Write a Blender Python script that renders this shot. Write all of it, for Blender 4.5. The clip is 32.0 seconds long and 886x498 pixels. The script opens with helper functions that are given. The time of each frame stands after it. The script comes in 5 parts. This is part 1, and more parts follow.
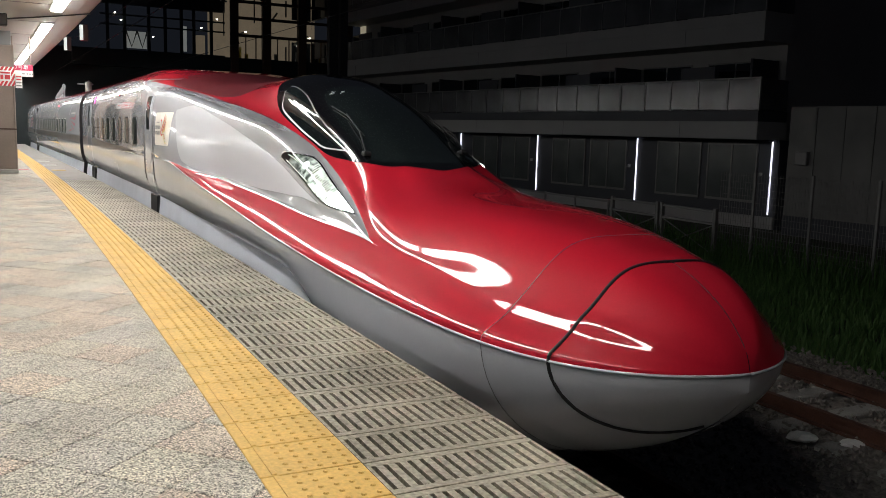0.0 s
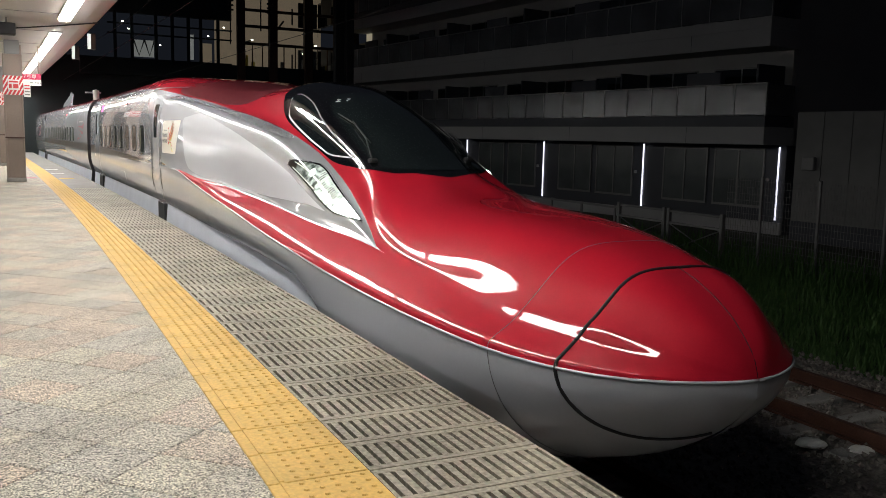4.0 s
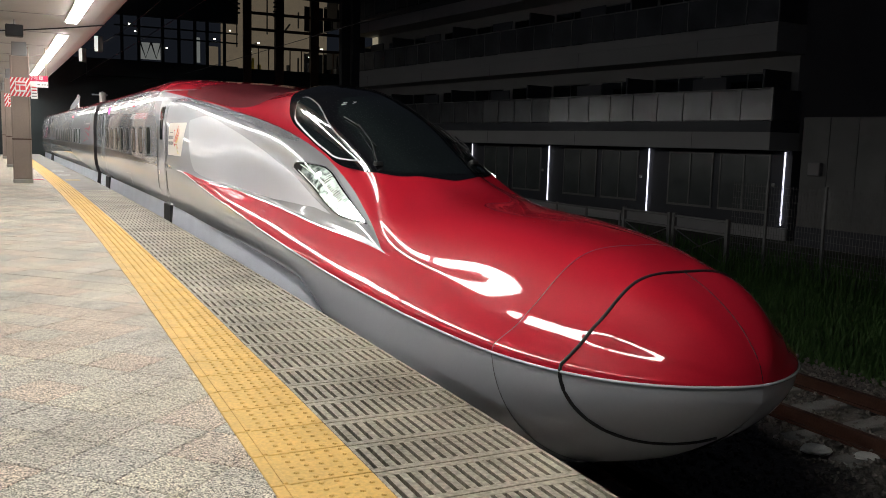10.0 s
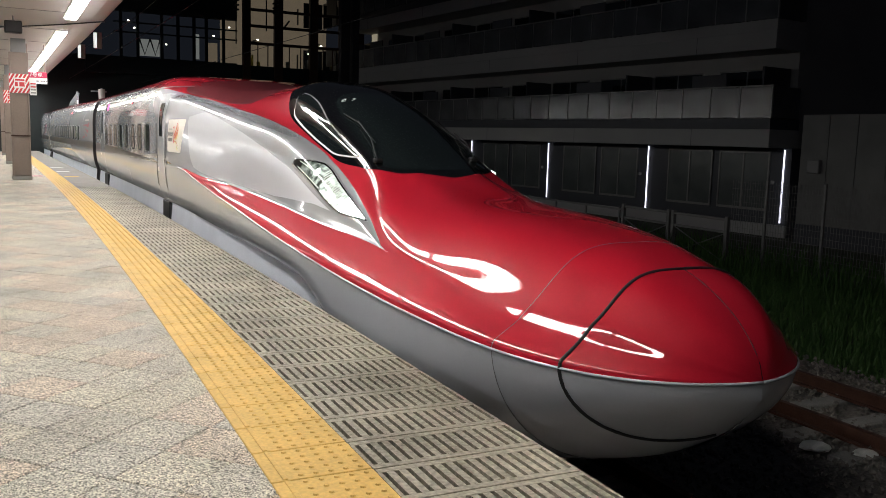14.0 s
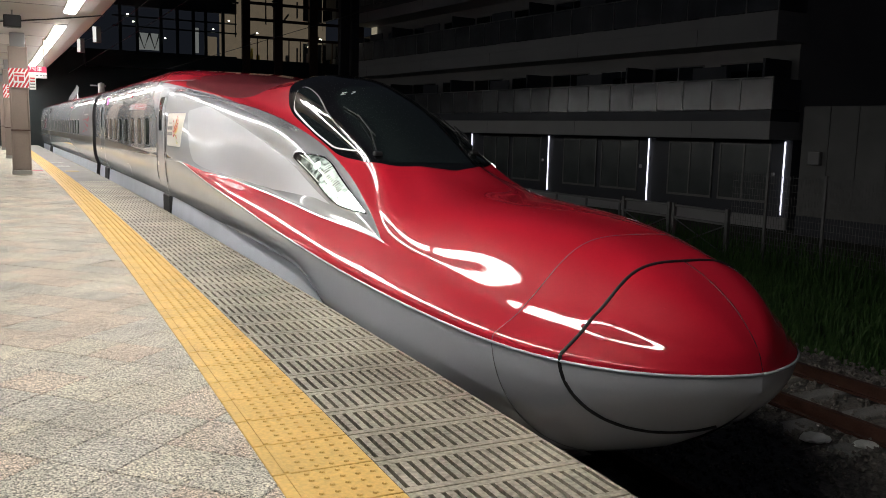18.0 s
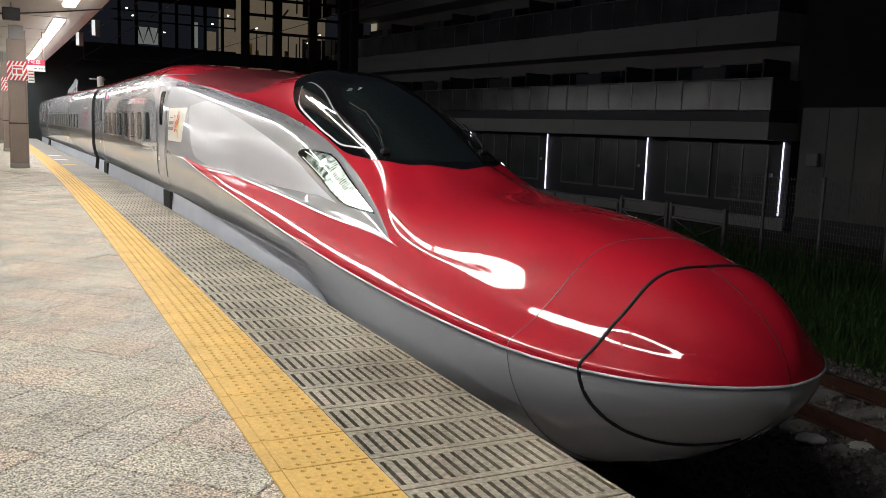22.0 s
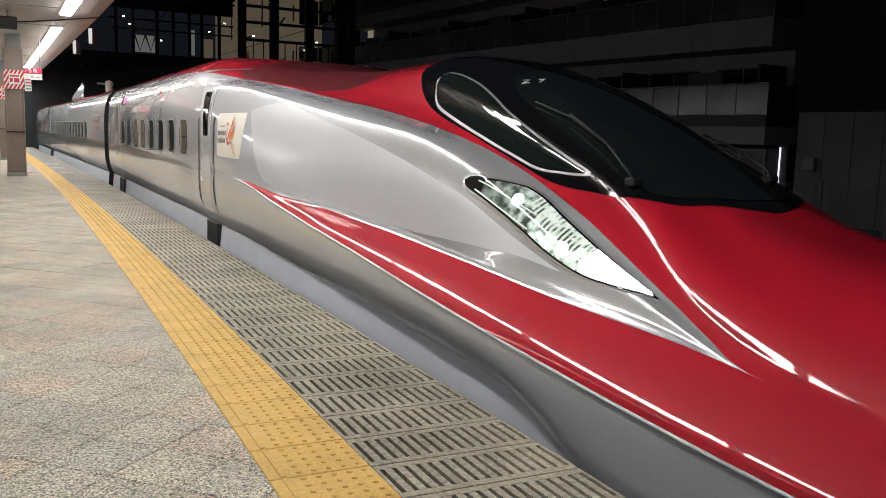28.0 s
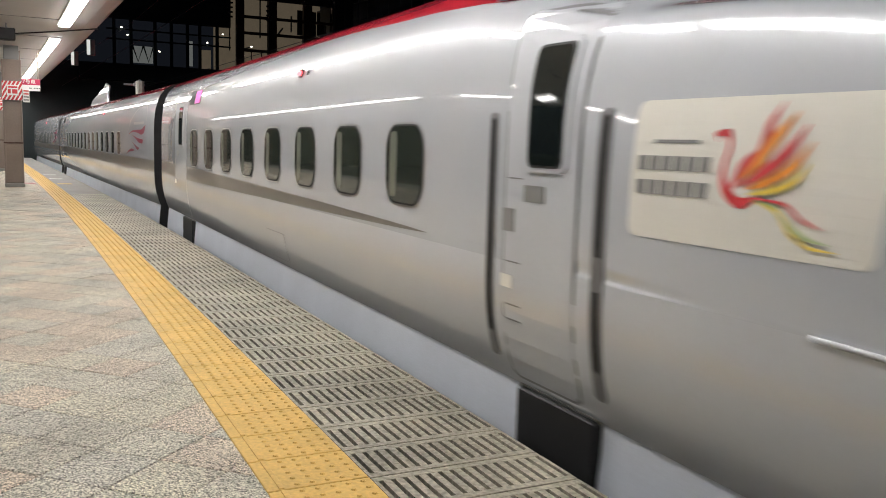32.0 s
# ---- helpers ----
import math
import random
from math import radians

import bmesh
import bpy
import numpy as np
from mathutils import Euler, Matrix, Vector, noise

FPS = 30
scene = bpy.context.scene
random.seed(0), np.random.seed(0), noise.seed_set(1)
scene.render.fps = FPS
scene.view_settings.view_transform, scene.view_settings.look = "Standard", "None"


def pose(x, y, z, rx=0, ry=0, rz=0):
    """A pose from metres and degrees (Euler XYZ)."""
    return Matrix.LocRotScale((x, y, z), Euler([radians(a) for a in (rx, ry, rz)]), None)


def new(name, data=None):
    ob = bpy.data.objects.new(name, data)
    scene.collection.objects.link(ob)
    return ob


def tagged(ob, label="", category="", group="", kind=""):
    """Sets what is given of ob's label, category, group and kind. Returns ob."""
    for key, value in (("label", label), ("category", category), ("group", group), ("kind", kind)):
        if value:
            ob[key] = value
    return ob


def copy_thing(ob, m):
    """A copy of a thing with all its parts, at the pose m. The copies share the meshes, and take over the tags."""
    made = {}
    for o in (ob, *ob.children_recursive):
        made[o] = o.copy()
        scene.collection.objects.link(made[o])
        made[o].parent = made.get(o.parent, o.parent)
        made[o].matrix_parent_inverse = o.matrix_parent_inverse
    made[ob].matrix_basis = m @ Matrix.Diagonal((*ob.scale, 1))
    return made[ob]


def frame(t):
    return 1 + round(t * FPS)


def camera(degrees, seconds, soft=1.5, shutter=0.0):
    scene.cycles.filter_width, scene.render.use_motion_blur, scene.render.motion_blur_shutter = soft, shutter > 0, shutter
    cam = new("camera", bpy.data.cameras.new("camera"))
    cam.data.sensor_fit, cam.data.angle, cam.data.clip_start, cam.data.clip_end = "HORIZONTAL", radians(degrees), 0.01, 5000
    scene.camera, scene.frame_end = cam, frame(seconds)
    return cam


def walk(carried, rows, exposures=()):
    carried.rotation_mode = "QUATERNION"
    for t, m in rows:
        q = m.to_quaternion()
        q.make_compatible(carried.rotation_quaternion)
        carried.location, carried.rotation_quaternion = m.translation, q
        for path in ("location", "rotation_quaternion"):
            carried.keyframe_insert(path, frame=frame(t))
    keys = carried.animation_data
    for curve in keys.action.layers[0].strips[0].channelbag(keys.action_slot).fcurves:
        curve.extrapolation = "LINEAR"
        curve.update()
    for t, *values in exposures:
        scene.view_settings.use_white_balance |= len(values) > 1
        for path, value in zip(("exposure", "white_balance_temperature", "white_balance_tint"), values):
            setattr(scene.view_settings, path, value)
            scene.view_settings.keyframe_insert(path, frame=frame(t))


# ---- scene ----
import functools

# camera path: seconds, eye (x, y, z), yaw to the right of +y, tilt, lean, in degrees
CAM_ROWS = [
    (0, -0.717, -2.832, 1.235, 26.58, -7.83, 1.56),
    (0.5, -0.716, -2.830, 1.234, 26.62, -7.82, 1.55),
    (1, -0.718, -2.829, 1.236, 26.56, -7.74, 1.51),
    (1.5, -0.718, -2.833, 1.236, 26.47, -7.62, 1.39),
    (2, -0.717, -2.829, 1.235, 26.35, -7.49, 1.34),
    (2.5, -0.719, -2.830, 1.235, 26.31, -7.38, 1.47),
    (3, -0.719, -2.831, 1.236, 26.31, -7.44, 1.46),
    (3.5, -0.717, -2.834, 1.236, 26.22, -7.43, 1.37),
    (5.5, -0.720, -2.836, 1.237, 25.92, -7.27, 1.32),
    (6, -0.719, -2.833, 1.235, 25.88, -7.25, 1.31),
    (6.5, -0.717, -2.829, 1.233, 25.77, -7.24, 1.26),
    (7, -0.717, -2.835, 1.235, 25.74, -7.17, 1.20),
    (7.5, -0.720, -2.835, 1.235, 25.76, -7.13, 1.26),
    (8, -0.718, -2.837, 1.233, 25.81, -7.22, 1.19),
    (8.5, -0.719, -2.836, 1.234, 25.76, -7.30, 1.27),
    (9, -0.720, -2.837, 1.232, 25.76, -7.24, 1.26),
    (9.5, -0.720, -2.837, 1.232, 25.78, -7.15, 1.42),
    (10, -0.720, -2.834, 1.232, 25.80, -7.15, 1.59),
    (10.5, -0.723, -2.832, 1.233, 25.80, -7.18, 1.65),
    (11, -0.722, -2.835, 1.230, 25.67, -7.25, 1.57),
    (11.5, -0.721, -2.833, 1.229, 25.61, -7.22, 1.56),
    (12, -0.722, -2.833, 1.229, 25.63, -7.16, 1.58),
    (12.5, -0.721, -2.834, 1.231, 25.77, -7.24, 1.61),
    (13, -0.721, -2.834, 1.231, 25.87, -7.29, 1.59),
    (13.5, -0.721, -2.832, 1.228, 25.87, -7.33, 1.51),
    (14, -0.723, -2.833, 1.229, 25.86, -7.34, 1.65),
    (14.5, -0.725, -2.832, 1.229, 25.81, -7.35, 1.73),
    (16.5, -0.723, -2.832, 1.230, 25.71, -7.55, 1.54),
    (17, -0.722, -2.835, 1.229, 25.73, -7.70, 1.53),
    (17.5, -0.723, -2.834, 1.230, 25.81, -7.79, 1.50),
    (18, -0.720, -2.835, 1.228, 25.83, -7.80, 1.45),
    (18.5, -0.724, -2.835, 1.230, 25.79, -7.84, 1.66),
    (19, -0.723, -2.834, 1.230, 25.78, -7.91, 1.89),
    (19.5, -0.721, -2.829, 1.229, 25.96, -7.93, 1.89),
    (20, -0.721, -2.828, 1.230, 26.07, -7.94, 1.93),
    (20.5, -0.724, -2.827, 1.231, 26.03, -7.97, 2.03),
    (21, -0.724, -2.829, 1.230, 25.94, -7.92, 2.06),
    (21.5, -0.726, -2.835, 1.231, 25.96, -7.94, 2.12),
    (22, -0.724, -2.831, 1.229, 26.01, -7.97, 2.04),
    (22.5, -0.726, -2.831, 1.229, 26.07, -8.01, 2.05),
    (23, -0.724, -2.827, 1.230, 26.09, -8.10, 2.12),
    (23.5, -0.725, -2.829, 1.230, 26.16, -8.14, 2.16),
    (24, -0.723, -2.826, 1.229, 26.26, -8.15, 2.08),
    (24.5, -0.726, -2.828, 1.233, 26.24, -8.11, 1.99),
    (25, -0.725, -2.829, 1.232, 26.06, -8.05, 1.83),
    (25.5, -0.727, -2.825, 1.232, 26.06, -7.96, 1.86),
    (27.5, -0.729, -2.825, 1.229, 26.12, -7.43, 1.77),
    (28, -0.730, -2.830, 1.232, 26.16, -7.55, 1.75),
    (28.5, -0.730, -2.832, 1.231, 26.28, -7.52, 1.64),
    (29, -0.728, -2.830, 1.230, 26.25, -7.48, 1.57),
    (29.5, -0.729, -2.829, 1.231, 26.19, -7.38, 1.55),
    (30, -0.729, -2.828, 1.231, 26.22, -7.14, 1.49),
    (30.5, -0.724, -2.831, 1.234, 26.26, -7.00, 1.28),
    (31, -0.726, -2.830, 1.232, 26.42, -6.89, 1.30),
    (31.5, -0.729, -2.829, 1.234, 26.41, -6.83, 1.61),
    (32, -0.732, -2.828, 1.234, 26.28, -6.88, 1.62),
]


def cam_pose(x, y, z, yaw, tilt, lean):
    return pose(x, y, z) @ pose(0, 0, 0, 0, 0, -yaw) @ pose(0, 0, 0, 90 + tilt) @ pose(0, 0, 0, 0, 0, lean)


cam = camera(55.26, 32.0, soft=0.6, shutter=0.5)
walk(cam, [(r[0], cam_pose(*r[1:])) for r in CAM_ROWS], exposures=[(0.0, 0.05), (22.0, 0.05), (24.0, 0.04), (25.0, -0.22), (32.0, -0.25)])

# ---------------------------------------------------------------- light
world = bpy.data.worlds.new("night_sky")
scene.world = world
world.use_nodes = True
bg = world.node_tree.nodes["Background"]
bg.inputs[0].default_value = (0.55, 0.65, 0.9, 1)
bg.inputs[1].default_value = 0.012
TUBE_POWER = 38.0
HEADLIGHT_POWER = 9.0
CANOPY_END = -2.2
FAR_ROW = -5.4       # second row of fittings, over the other side of the platform
# lit fittings under the canopy, along the track
LAMPS = [(-1.6 + 2.75 * i, -1.6 + 2.75 * i + 2.55) for i in range(6)] + [(17.2 + 2.75 * i, 17.2 + 2.75 * i + 2.7) for i in range(15)]

# ---------------------------------------------------------------- plan of the curved track
# s runs along the track away from the camera; lat counts to the right of the inner rim of the yellow line
ARC = np.linspace(-60, 160, 2201)
_k = np.where(ARC > 0, 0.00259 - 0.0000805 * np.minimum(ARC, 32), 0.00259)
_th = np.cumsum(_k) * 0.1
_th -= np.interp(0, ARC, _th)
_cx, _cy = np.cumsum(-np.sin(_th)) * 0.1, np.cumsum(np.cos(_th)) * 0.1
_cx -= np.interp(0, ARC, _cx)
_cy -= np.interp(0, ARC, _cy)


def heading(s):
    return float(np.interp(s, ARC, _th))


def on(s, lat, z=0.0):
    th = np.interp(s, ARC, _th)
    return Vector((np.interp(s, ARC, _cx) + lat * math.cos(th), np.interp(s, ARC, _cy) + lat * math.sin(th), z))


def frame_at(s, lat, z=0.0):
    """A pose on the curve: local x to the right, y along the track away from the camera."""
    return Matrix.Translation(on(s, lat, z)) @ Matrix.Rotation(heading(s), 4, "Z")


TRACK = 2.782        # the track's centre line
EDGE = 1.115         # the platform's rim
TILE = 0.3007
WY = 0.386
RAIL = -1.30         # top of the rails


# ---------------------------------------------------------------- materials
def mat(name, base, rough=0.5, metal=0.0, var=0.12, scale=8.0, bump=0.0, fine=120.0, coat=0.0, emit=None, power=0.0, spec=0.5, laid=False):
    m = bpy.data.materials.new(name)
    m.use_nodes = True
    nt = m.node_tree
    b = nt.nodes["Principled BSDF"]
    b.inputs["Roughness"].default_value = rough
    b.inputs["Metallic"].default_value = metal
    b.inputs["Specular IOR Level"].default_value = spec
    if coat:
        b.inputs["Coat Weight"].default_value = coat
        b.inputs["Coat Roughness"].default_value = 0.03
    if emit:
        b.inputs["Emission Color"].default_value = (*emit, 1)
        b.inputs["Emission Strength"].default_value = power
    b.inputs["Base Color"].default_value = (*base, 1)
    if var > 0:
        co = nt.nodes.new("ShaderNodeTexCoord")
        n1 = nt.nodes.new("ShaderNodeTexNoise")
        n1.inputs["Scale"].default_value = scale
        n1.inputs["Detail"].default_value = 5
        n2 = nt.nodes.new("ShaderNodeTexNoise")
        n2.inputs["Scale"].default_value = fine
        n2.inputs["Detail"].default_value = 2
        add = nt.nodes.new("ShaderNodeMath")
        add.operation = "ADD"
        mr = nt.nodes.new("ShaderNodeMapRange")
        mr.inputs[1].default_value, mr.inputs[2].default_value = 0.6, 1.4
        mr.inputs[3].default_value, mr.inputs[4].default_value = 1 - var, 1 + var
        mix = nt.nodes.new("ShaderNodeMix")
        mix.data_type, mix.blend_type = "RGBA", "MULTIPLY"
        mix.inputs[0].default_value = 1
        mix.inputs[6].default_value = (*base, 1)
        for n in (n1, n2):
            nt.links.new(nt.nodes.new("ShaderNodeNewGeometry").outputs["Position"] if laid else co.outputs["Object"], n.inputs["Vector"])
        nt.links.new(n1.outputs[0], add.inputs[0])
        nt.links.new(n2.outputs[0], add.inputs[1])
        nt.links.new(add.outputs[0], mr.inputs[0])
        nt.links.new(mr.outputs[0], mix.inputs[7])
        nt.links.new(mix.outputs[2], b.inputs["Base Color"])
        if bump:
            bp = nt.nodes.new("ShaderNodeBump")
            bp.inputs["Strength"].default_value = bump
            bp.inputs["Distance"].default_value = 0.004
            nt.links.new(n2.outputs[0], bp.inputs["Height"])
            nt.links.new(bp.outputs[0], b.inputs["Normal"])
    return m


M_RED = mat("red_paint", (0.50, 0.010, 0.027), 0.5, 0.0, 0.05, 2.0, 0.0, 60, coat=1.0, spec=0.12)
# rain drops on the red paint
_nt = M_RED.node_tree
_co, _vo, _se = _nt.nodes.new("ShaderNodeTexCoord"), _nt.nodes.new("ShaderNodeTexVoronoi"), _nt.nodes.new("ShaderNodeSeparateColor")
_vo.inputs["Scale"].default_value = 42
_nt.links.new(_co.outputs["Object"], _vo.inputs["Vector"])
_nt.links.new(_vo.outputs["Color"], _se.inputs[0])
_dm, _pk, _mu, _bu = _nt.nodes.new("ShaderNodeMapRange"), _nt.nodes.new("ShaderNodeMath"), _nt.nodes.new("ShaderNodeMath"), _nt.nodes.new("ShaderNodeBump")
_dm.inputs[1].default_value, _dm.inputs[2].default_value = 0.22, 0.05
_dm.inputs[3].default_value, _dm.inputs[4].default_value = 0.0, 1.0
_pk.operation, _mu.operation = "GREATER_THAN", "MULTIPLY"
_pk.inputs[1].default_value = 0.72
_bu.inputs["Strength"].default_value, _bu.inputs["Distance"].default_value = 0.35, 0.002
_nt.links.new(_vo.outputs["Distance"], _dm.inputs[0])
_nt.links.new(_se.outputs[0], _pk.inputs[0])
_nt.links.new(_dm.outputs[0], _mu.inputs[0])
_nt.links.new(_pk.outputs[0], _mu.inputs[1])
_nt.links.new(_mu.outputs[0], _bu.inputs["Height"])
_nt.links.new(_bu.outputs[0], _nt.nodes["Principled BSDF"].inputs["Normal"])
_nt.links.new(_bu.outputs[0], _nt.nodes["Principled BSDF"].inputs["Coat Normal"])
M_SILVER = mat("silver_paint", (0.56, 0.585, 0.63), 0.45, 0.06, 0.03, 2.0, 0.0, 60, coat=0.9)
# darker red that holds the shade on the roof behind the cab
M_ROOFSHADE = mat("roof_shade_red", (0.12, 0.008, 0.014), 0.45, 0.0, 0.3, 5.0, 0.3, 90)
M_REDGLOW = mat("red_lamp", (0.8, 0.05, 0.05), 0.4, 0, 0, emit=(1.0, 0.06, 0.08), power=6.0)
M_GREYP = mat("grey_paint", (0.565, 0.59, 0.635), 0.45, 0.06, 0.03, 2.0, coat=0.9)
M_FAIR = mat("fairing_paint", (0.54, 0.555, 0.58), 0.26, 0.45, 0.03, 2.0, coat=0.9)
# the metallic silver fades into the plain body colour towards the rear
_nt = M_FAIR.node_tree
_tc, _sx, _fd, _cm = _nt.nodes.new("ShaderNodeTexCoord"), _nt.nodes.new("ShaderNodeSeparateXYZ"), _nt.nodes.new("ShaderNodeMapRange"), _nt.nodes.new("ShaderNodeMix")
_me = _nt.nodes.new("ShaderNodeMapRange")
_nt.links.new(_tc.outputs["Object"], _sx.inputs[0])
for _n, _a, _b in ((_fd, 0.0, 1.0), (_me, 0.45, 0.06)):
    _n.inputs[1].default_value, _n.inputs[2].default_value, _n.inputs[3].default_value, _n.inputs[4].default_value = 5.8, 8.0, _a, _b
    _nt.links.new(_sx.outputs[0], _n.inputs[0])
_cm.data_type = "RGBA"
_cm.inputs[6].default_value, _cm.inputs[7].default_value = (0.56, 0.575, 0.60, 1), (0.56, 0.585, 0.63, 1)
_nt.links.new(_fd.outputs[0], _cm.inputs[0])
_nt.links.new(_cm.outputs[2], _nt.nodes["Principled BSDF"].inputs["Base Color"])
_nt.links.new(_me.outputs[0], _nt.nodes["Principled BSDF"].inputs["Metallic"])
for _m in (M_SILVER, M_GREYP, M_FAIR):
    _m.node_tree.nodes["Principled BSDF"].inputs["Specular IOR Level"].default_value = 0.2
    _m.node_tree.nodes["Principled BSDF"].inputs["Coat IOR"].default_value = 1.8
    _m.node_tree.nodes["Principled BSDF"].inputs["Coat Weight"].default_value = 1.0
M_GREYP.node_tree.nodes["Principled BSDF"].inputs["Coat Roughness"].default_value = 0.24
M_SKIRT = mat("grey_skirt", (0.63, 0.67, 0.75), 0.55, 0.0, 0.10, 2.0)
M_STRIPE = mat("taupe_stripe", (0.16, 0.15, 0.14), 0.3, 0.2, 0.05, 2.0, coat=0.4)
M_BLACK = mat("black_gloss", (0.006, 0.006, 0.007), 0.10, 0.0, 0.0, coat=0.5)
M_RUBBER = mat("black_rubber", (0.012, 0.012, 0.013), 0.6, 0.0, 0.2)
M_GLASS = mat("dark_glass", (0.010, 0.014, 0.014), 0.04, 0.0, 0.0, coat=0.8)
M_WINDOW = mat("window_glass", (0.040, 0.048, 0.040), 0.06, 0.0, 0.5, 3.0, coat=0.8)
M_STICKER = mat("white_sticker", (0.78, 0.76, 0.70), 0.35, 0.0, 0.03)
M_CRIMSON = mat("crimson_print", (0.30, 0.012, 0.055), 0.4, 0, 0.05, coat=0.5)
M_BLIND = mat("drawn_curtain", (0.15, 0.16, 0.125), 0.35, 0, 0.3, 6.0, coat=0.6)
M_WINTRIM = mat("bright_trim", (0.62, 0.62, 0.63), 0.4, 0.3, 0.05)
M_DARKSTEEL = mat("dark_steel", (0.03, 0.03, 0.033), 0.55, 0.4, 0.2)
M_LAMP = mat("headlight_glow", (0.9, 0.95, 0.92), 0.2, 0, 0, emit=(0.92, 1.0, 0.95), power=HEADLIGHT_POWER)
M_TUBE = mat("tube_glow", (0.9, 0.9, 0.9), 0.3, 0, 0, emit=(1.0, 0.97, 0.93), power=TUBE_POWER)
M_TUBEFAR = mat("far_tube_glow", (0.9, 0.9, 0.9), 0.3, 0, 0, emit=(1.0, 0.97, 0.93), power=TUBE_POWER * 0.6)
M_LED = mat("led_glow", (0.9, 0.9, 0.95), 0.3, 0, 0, emit=(0.85, 0.85, 1.0), power=1.6)
M_YELLOW = mat("yellow_tactile", (0.70, 0.45, 0.12), 0.6, 0, 0.22, 3.0, 0.25, 60, laid=True)
M_PANEL = mat("grey_grating", (0.37, 0.34, 0.27), 0.45, 0.1, 0.7, 1.4, 0.25, 45, laid=True)
M_CONC = mat("concrete", (0.30, 0.29, 0.27), 0.85, 0, 0.2, 1.5, 0.4, 60)
# black that puts in the shade below the slots and the night backdrop
M_DARK = mat("painted_dark", (0.008, 0.008, 0.008), 0.9, 0, 0)
M_CEIL = mat("canopy_sheet", (0.40, 0.385, 0.37), 0.55, 0, 0.08, 1.0)
M_COLUMN = mat("column_paint", (0.25, 0.20, 0.17), 0.55, 0, 0.12, 2.0, 0.1, 40)
M_BUILD = mat("pale_cladding", (0.34, 0.34, 0.34), 0.6, 0, 0.1, 0.6)
# also carries the shade of the gaps over the balcony slabs
M_BUILD_D = mat("dark_cladding_and_gap_shade", (0.045, 0.05, 0.062), 0.5, 0, 0.12, 0.8)
M_BALC = mat("balcony_glass", (0.10, 0.105, 0.11), 0.22, 0.25, 0.6, 0.9)
M_CURTAIN = mat("curtained_pane", (0.10, 0.115, 0.115), 0.25, 0.0, 0.35, 1.2, coat=0.6)
M_ANNEX = mat("annexe_cladding", (0.17, 0.17, 0.165), 0.6, 0, 0.35, 1.1, 0.3, 60)
M_RAIL = mat("rusty_rail", (0.10, 0.045, 0.03), 0.6, 0.4, 0.3, 6.0, 0.3, 60)
M_BALLAST = mat("ballast_stone", (0.20, 0.18, 0.16), 0.9, 0, 0.5, 14.0, 0.8, 30)
M_SLEEPER = mat("sleeper", (0.30, 0.29, 0.27), 0.9, 0, 0.3, 4.0, 0.4, 60)
M_GROUND = mat("dirt_ground", (0.05, 0.055, 0.035), 0.95, 0, 0.4, 1.2, 0.5, 30)
M_GRASS = mat("grass_blade", (0.06, 0.13, 0.03), 0.7, 0, 0.4, 3.0)
M_FENCE = mat("galvanised", (0.22, 0.22, 0.22), 0.5, 0.6, 0.2)
M_WHITE = mat("white_mark", (0.75, 0.75, 0.72), 0.6, 0, 0.15)
M_SIGNRED = mat("sign_red", (0.55, 0.03, 0.10), 0.4, 0, 0.03)
M_WARM = mat("warm_room", (0.7, 0.6, 0.45), 0.6, 0, 0.3, 1.0, emit=(1.0, 0.80, 0.55), power=0.085)
M_PINK = mat("pink_display", (0.6, 0.1, 0.4), 0.4, 0, 0, emit=(1.0, 0.12, 0.6), power=0.6)


# ---------------------------------------------------------------- mesh helpers
def part(name, bm, material, parent=None, label="", smooth=False):
    me = bpy.data.meshes.new(name)
    if smooth:
        for f in bm.faces:
            f.smooth = True
    bm.to_mesh(me)
    bm.free()
    for m in material if isinstance(material, (list, tuple)) else (material,):
        me.materials.append(m)
    ob = new(name, me)
    if parent:
        ob.parent = parent
    if label:
        ob["label"] = label
    return ob


def box(bm, a, b, bevel=0.0, m=None, mi=0):
    """A box between two corners, with bevelled edges, turned by m."""
    lo, hi = Vector([min(p, q) for p, q in zip(a, b)]), Vector([max(p, q) for p, q in zip(a, b)])
    vs = [bm.verts.new((x, y, z)) for z in (lo.z, hi.z) for y in (lo.y, hi.y) for x in (lo.x, hi.x)]
    fs = [bm.faces.new([vs[i] for i in f]) for f in ((0, 2, 3, 1), (4, 5, 7, 6), (0, 1, 5, 4), (2, 6, 7, 3), (0, 4, 6, 2), (1, 3, 7, 5))]
    for f in fs:
        f.material_index = mi
    if bevel:
        r = bmesh.ops.bevel(bm, geom=list({e for f in fs for e in f.edges}), offset=bevel, segments=1, affect="EDGES")
        vs = list({v for f in r["faces"] for v in f.verts} | {v for v in vs if v.is_valid})
    if m is not None:
        for v in vs:
            v.co = m @ v.co
    return vs


def boxes(*bs, bevel=0.0):
    bm = bmesh.new()
    for a, b in bs:
        box(bm, a, b, bevel)
    return bm


def tube(bm, pts, r, n=8):
    """A round bar along a line of points."""
    rings = []
    for i, p in enumerate(pts):
        p = Vector(p)
        d = (Vector(pts[min(i + 1, len(pts) - 1)]) - Vector(pts[max(i - 1, 0)])).normalized()
        a = d.cross(Vector((0, 0, 1)) if abs(d.z) < 0.9 else Vector((1, 0, 0))).normalized()
        b = d.cross(a)
        rings.append([bm.verts.new(p + r * (math.cos(k * math.tau / n) * a + math.sin(k * math.tau / n) * b)) for k in range(n)])
    for p, q in zip(rings, rings[1:]):
        for k in range(n):
            bm.faces.new((p[k], p[(k + 1) % n], q[(k + 1) % n], q[k]))
    bm.faces.new(rings[0][::-1])
    bm.faces.new(rings[-1])


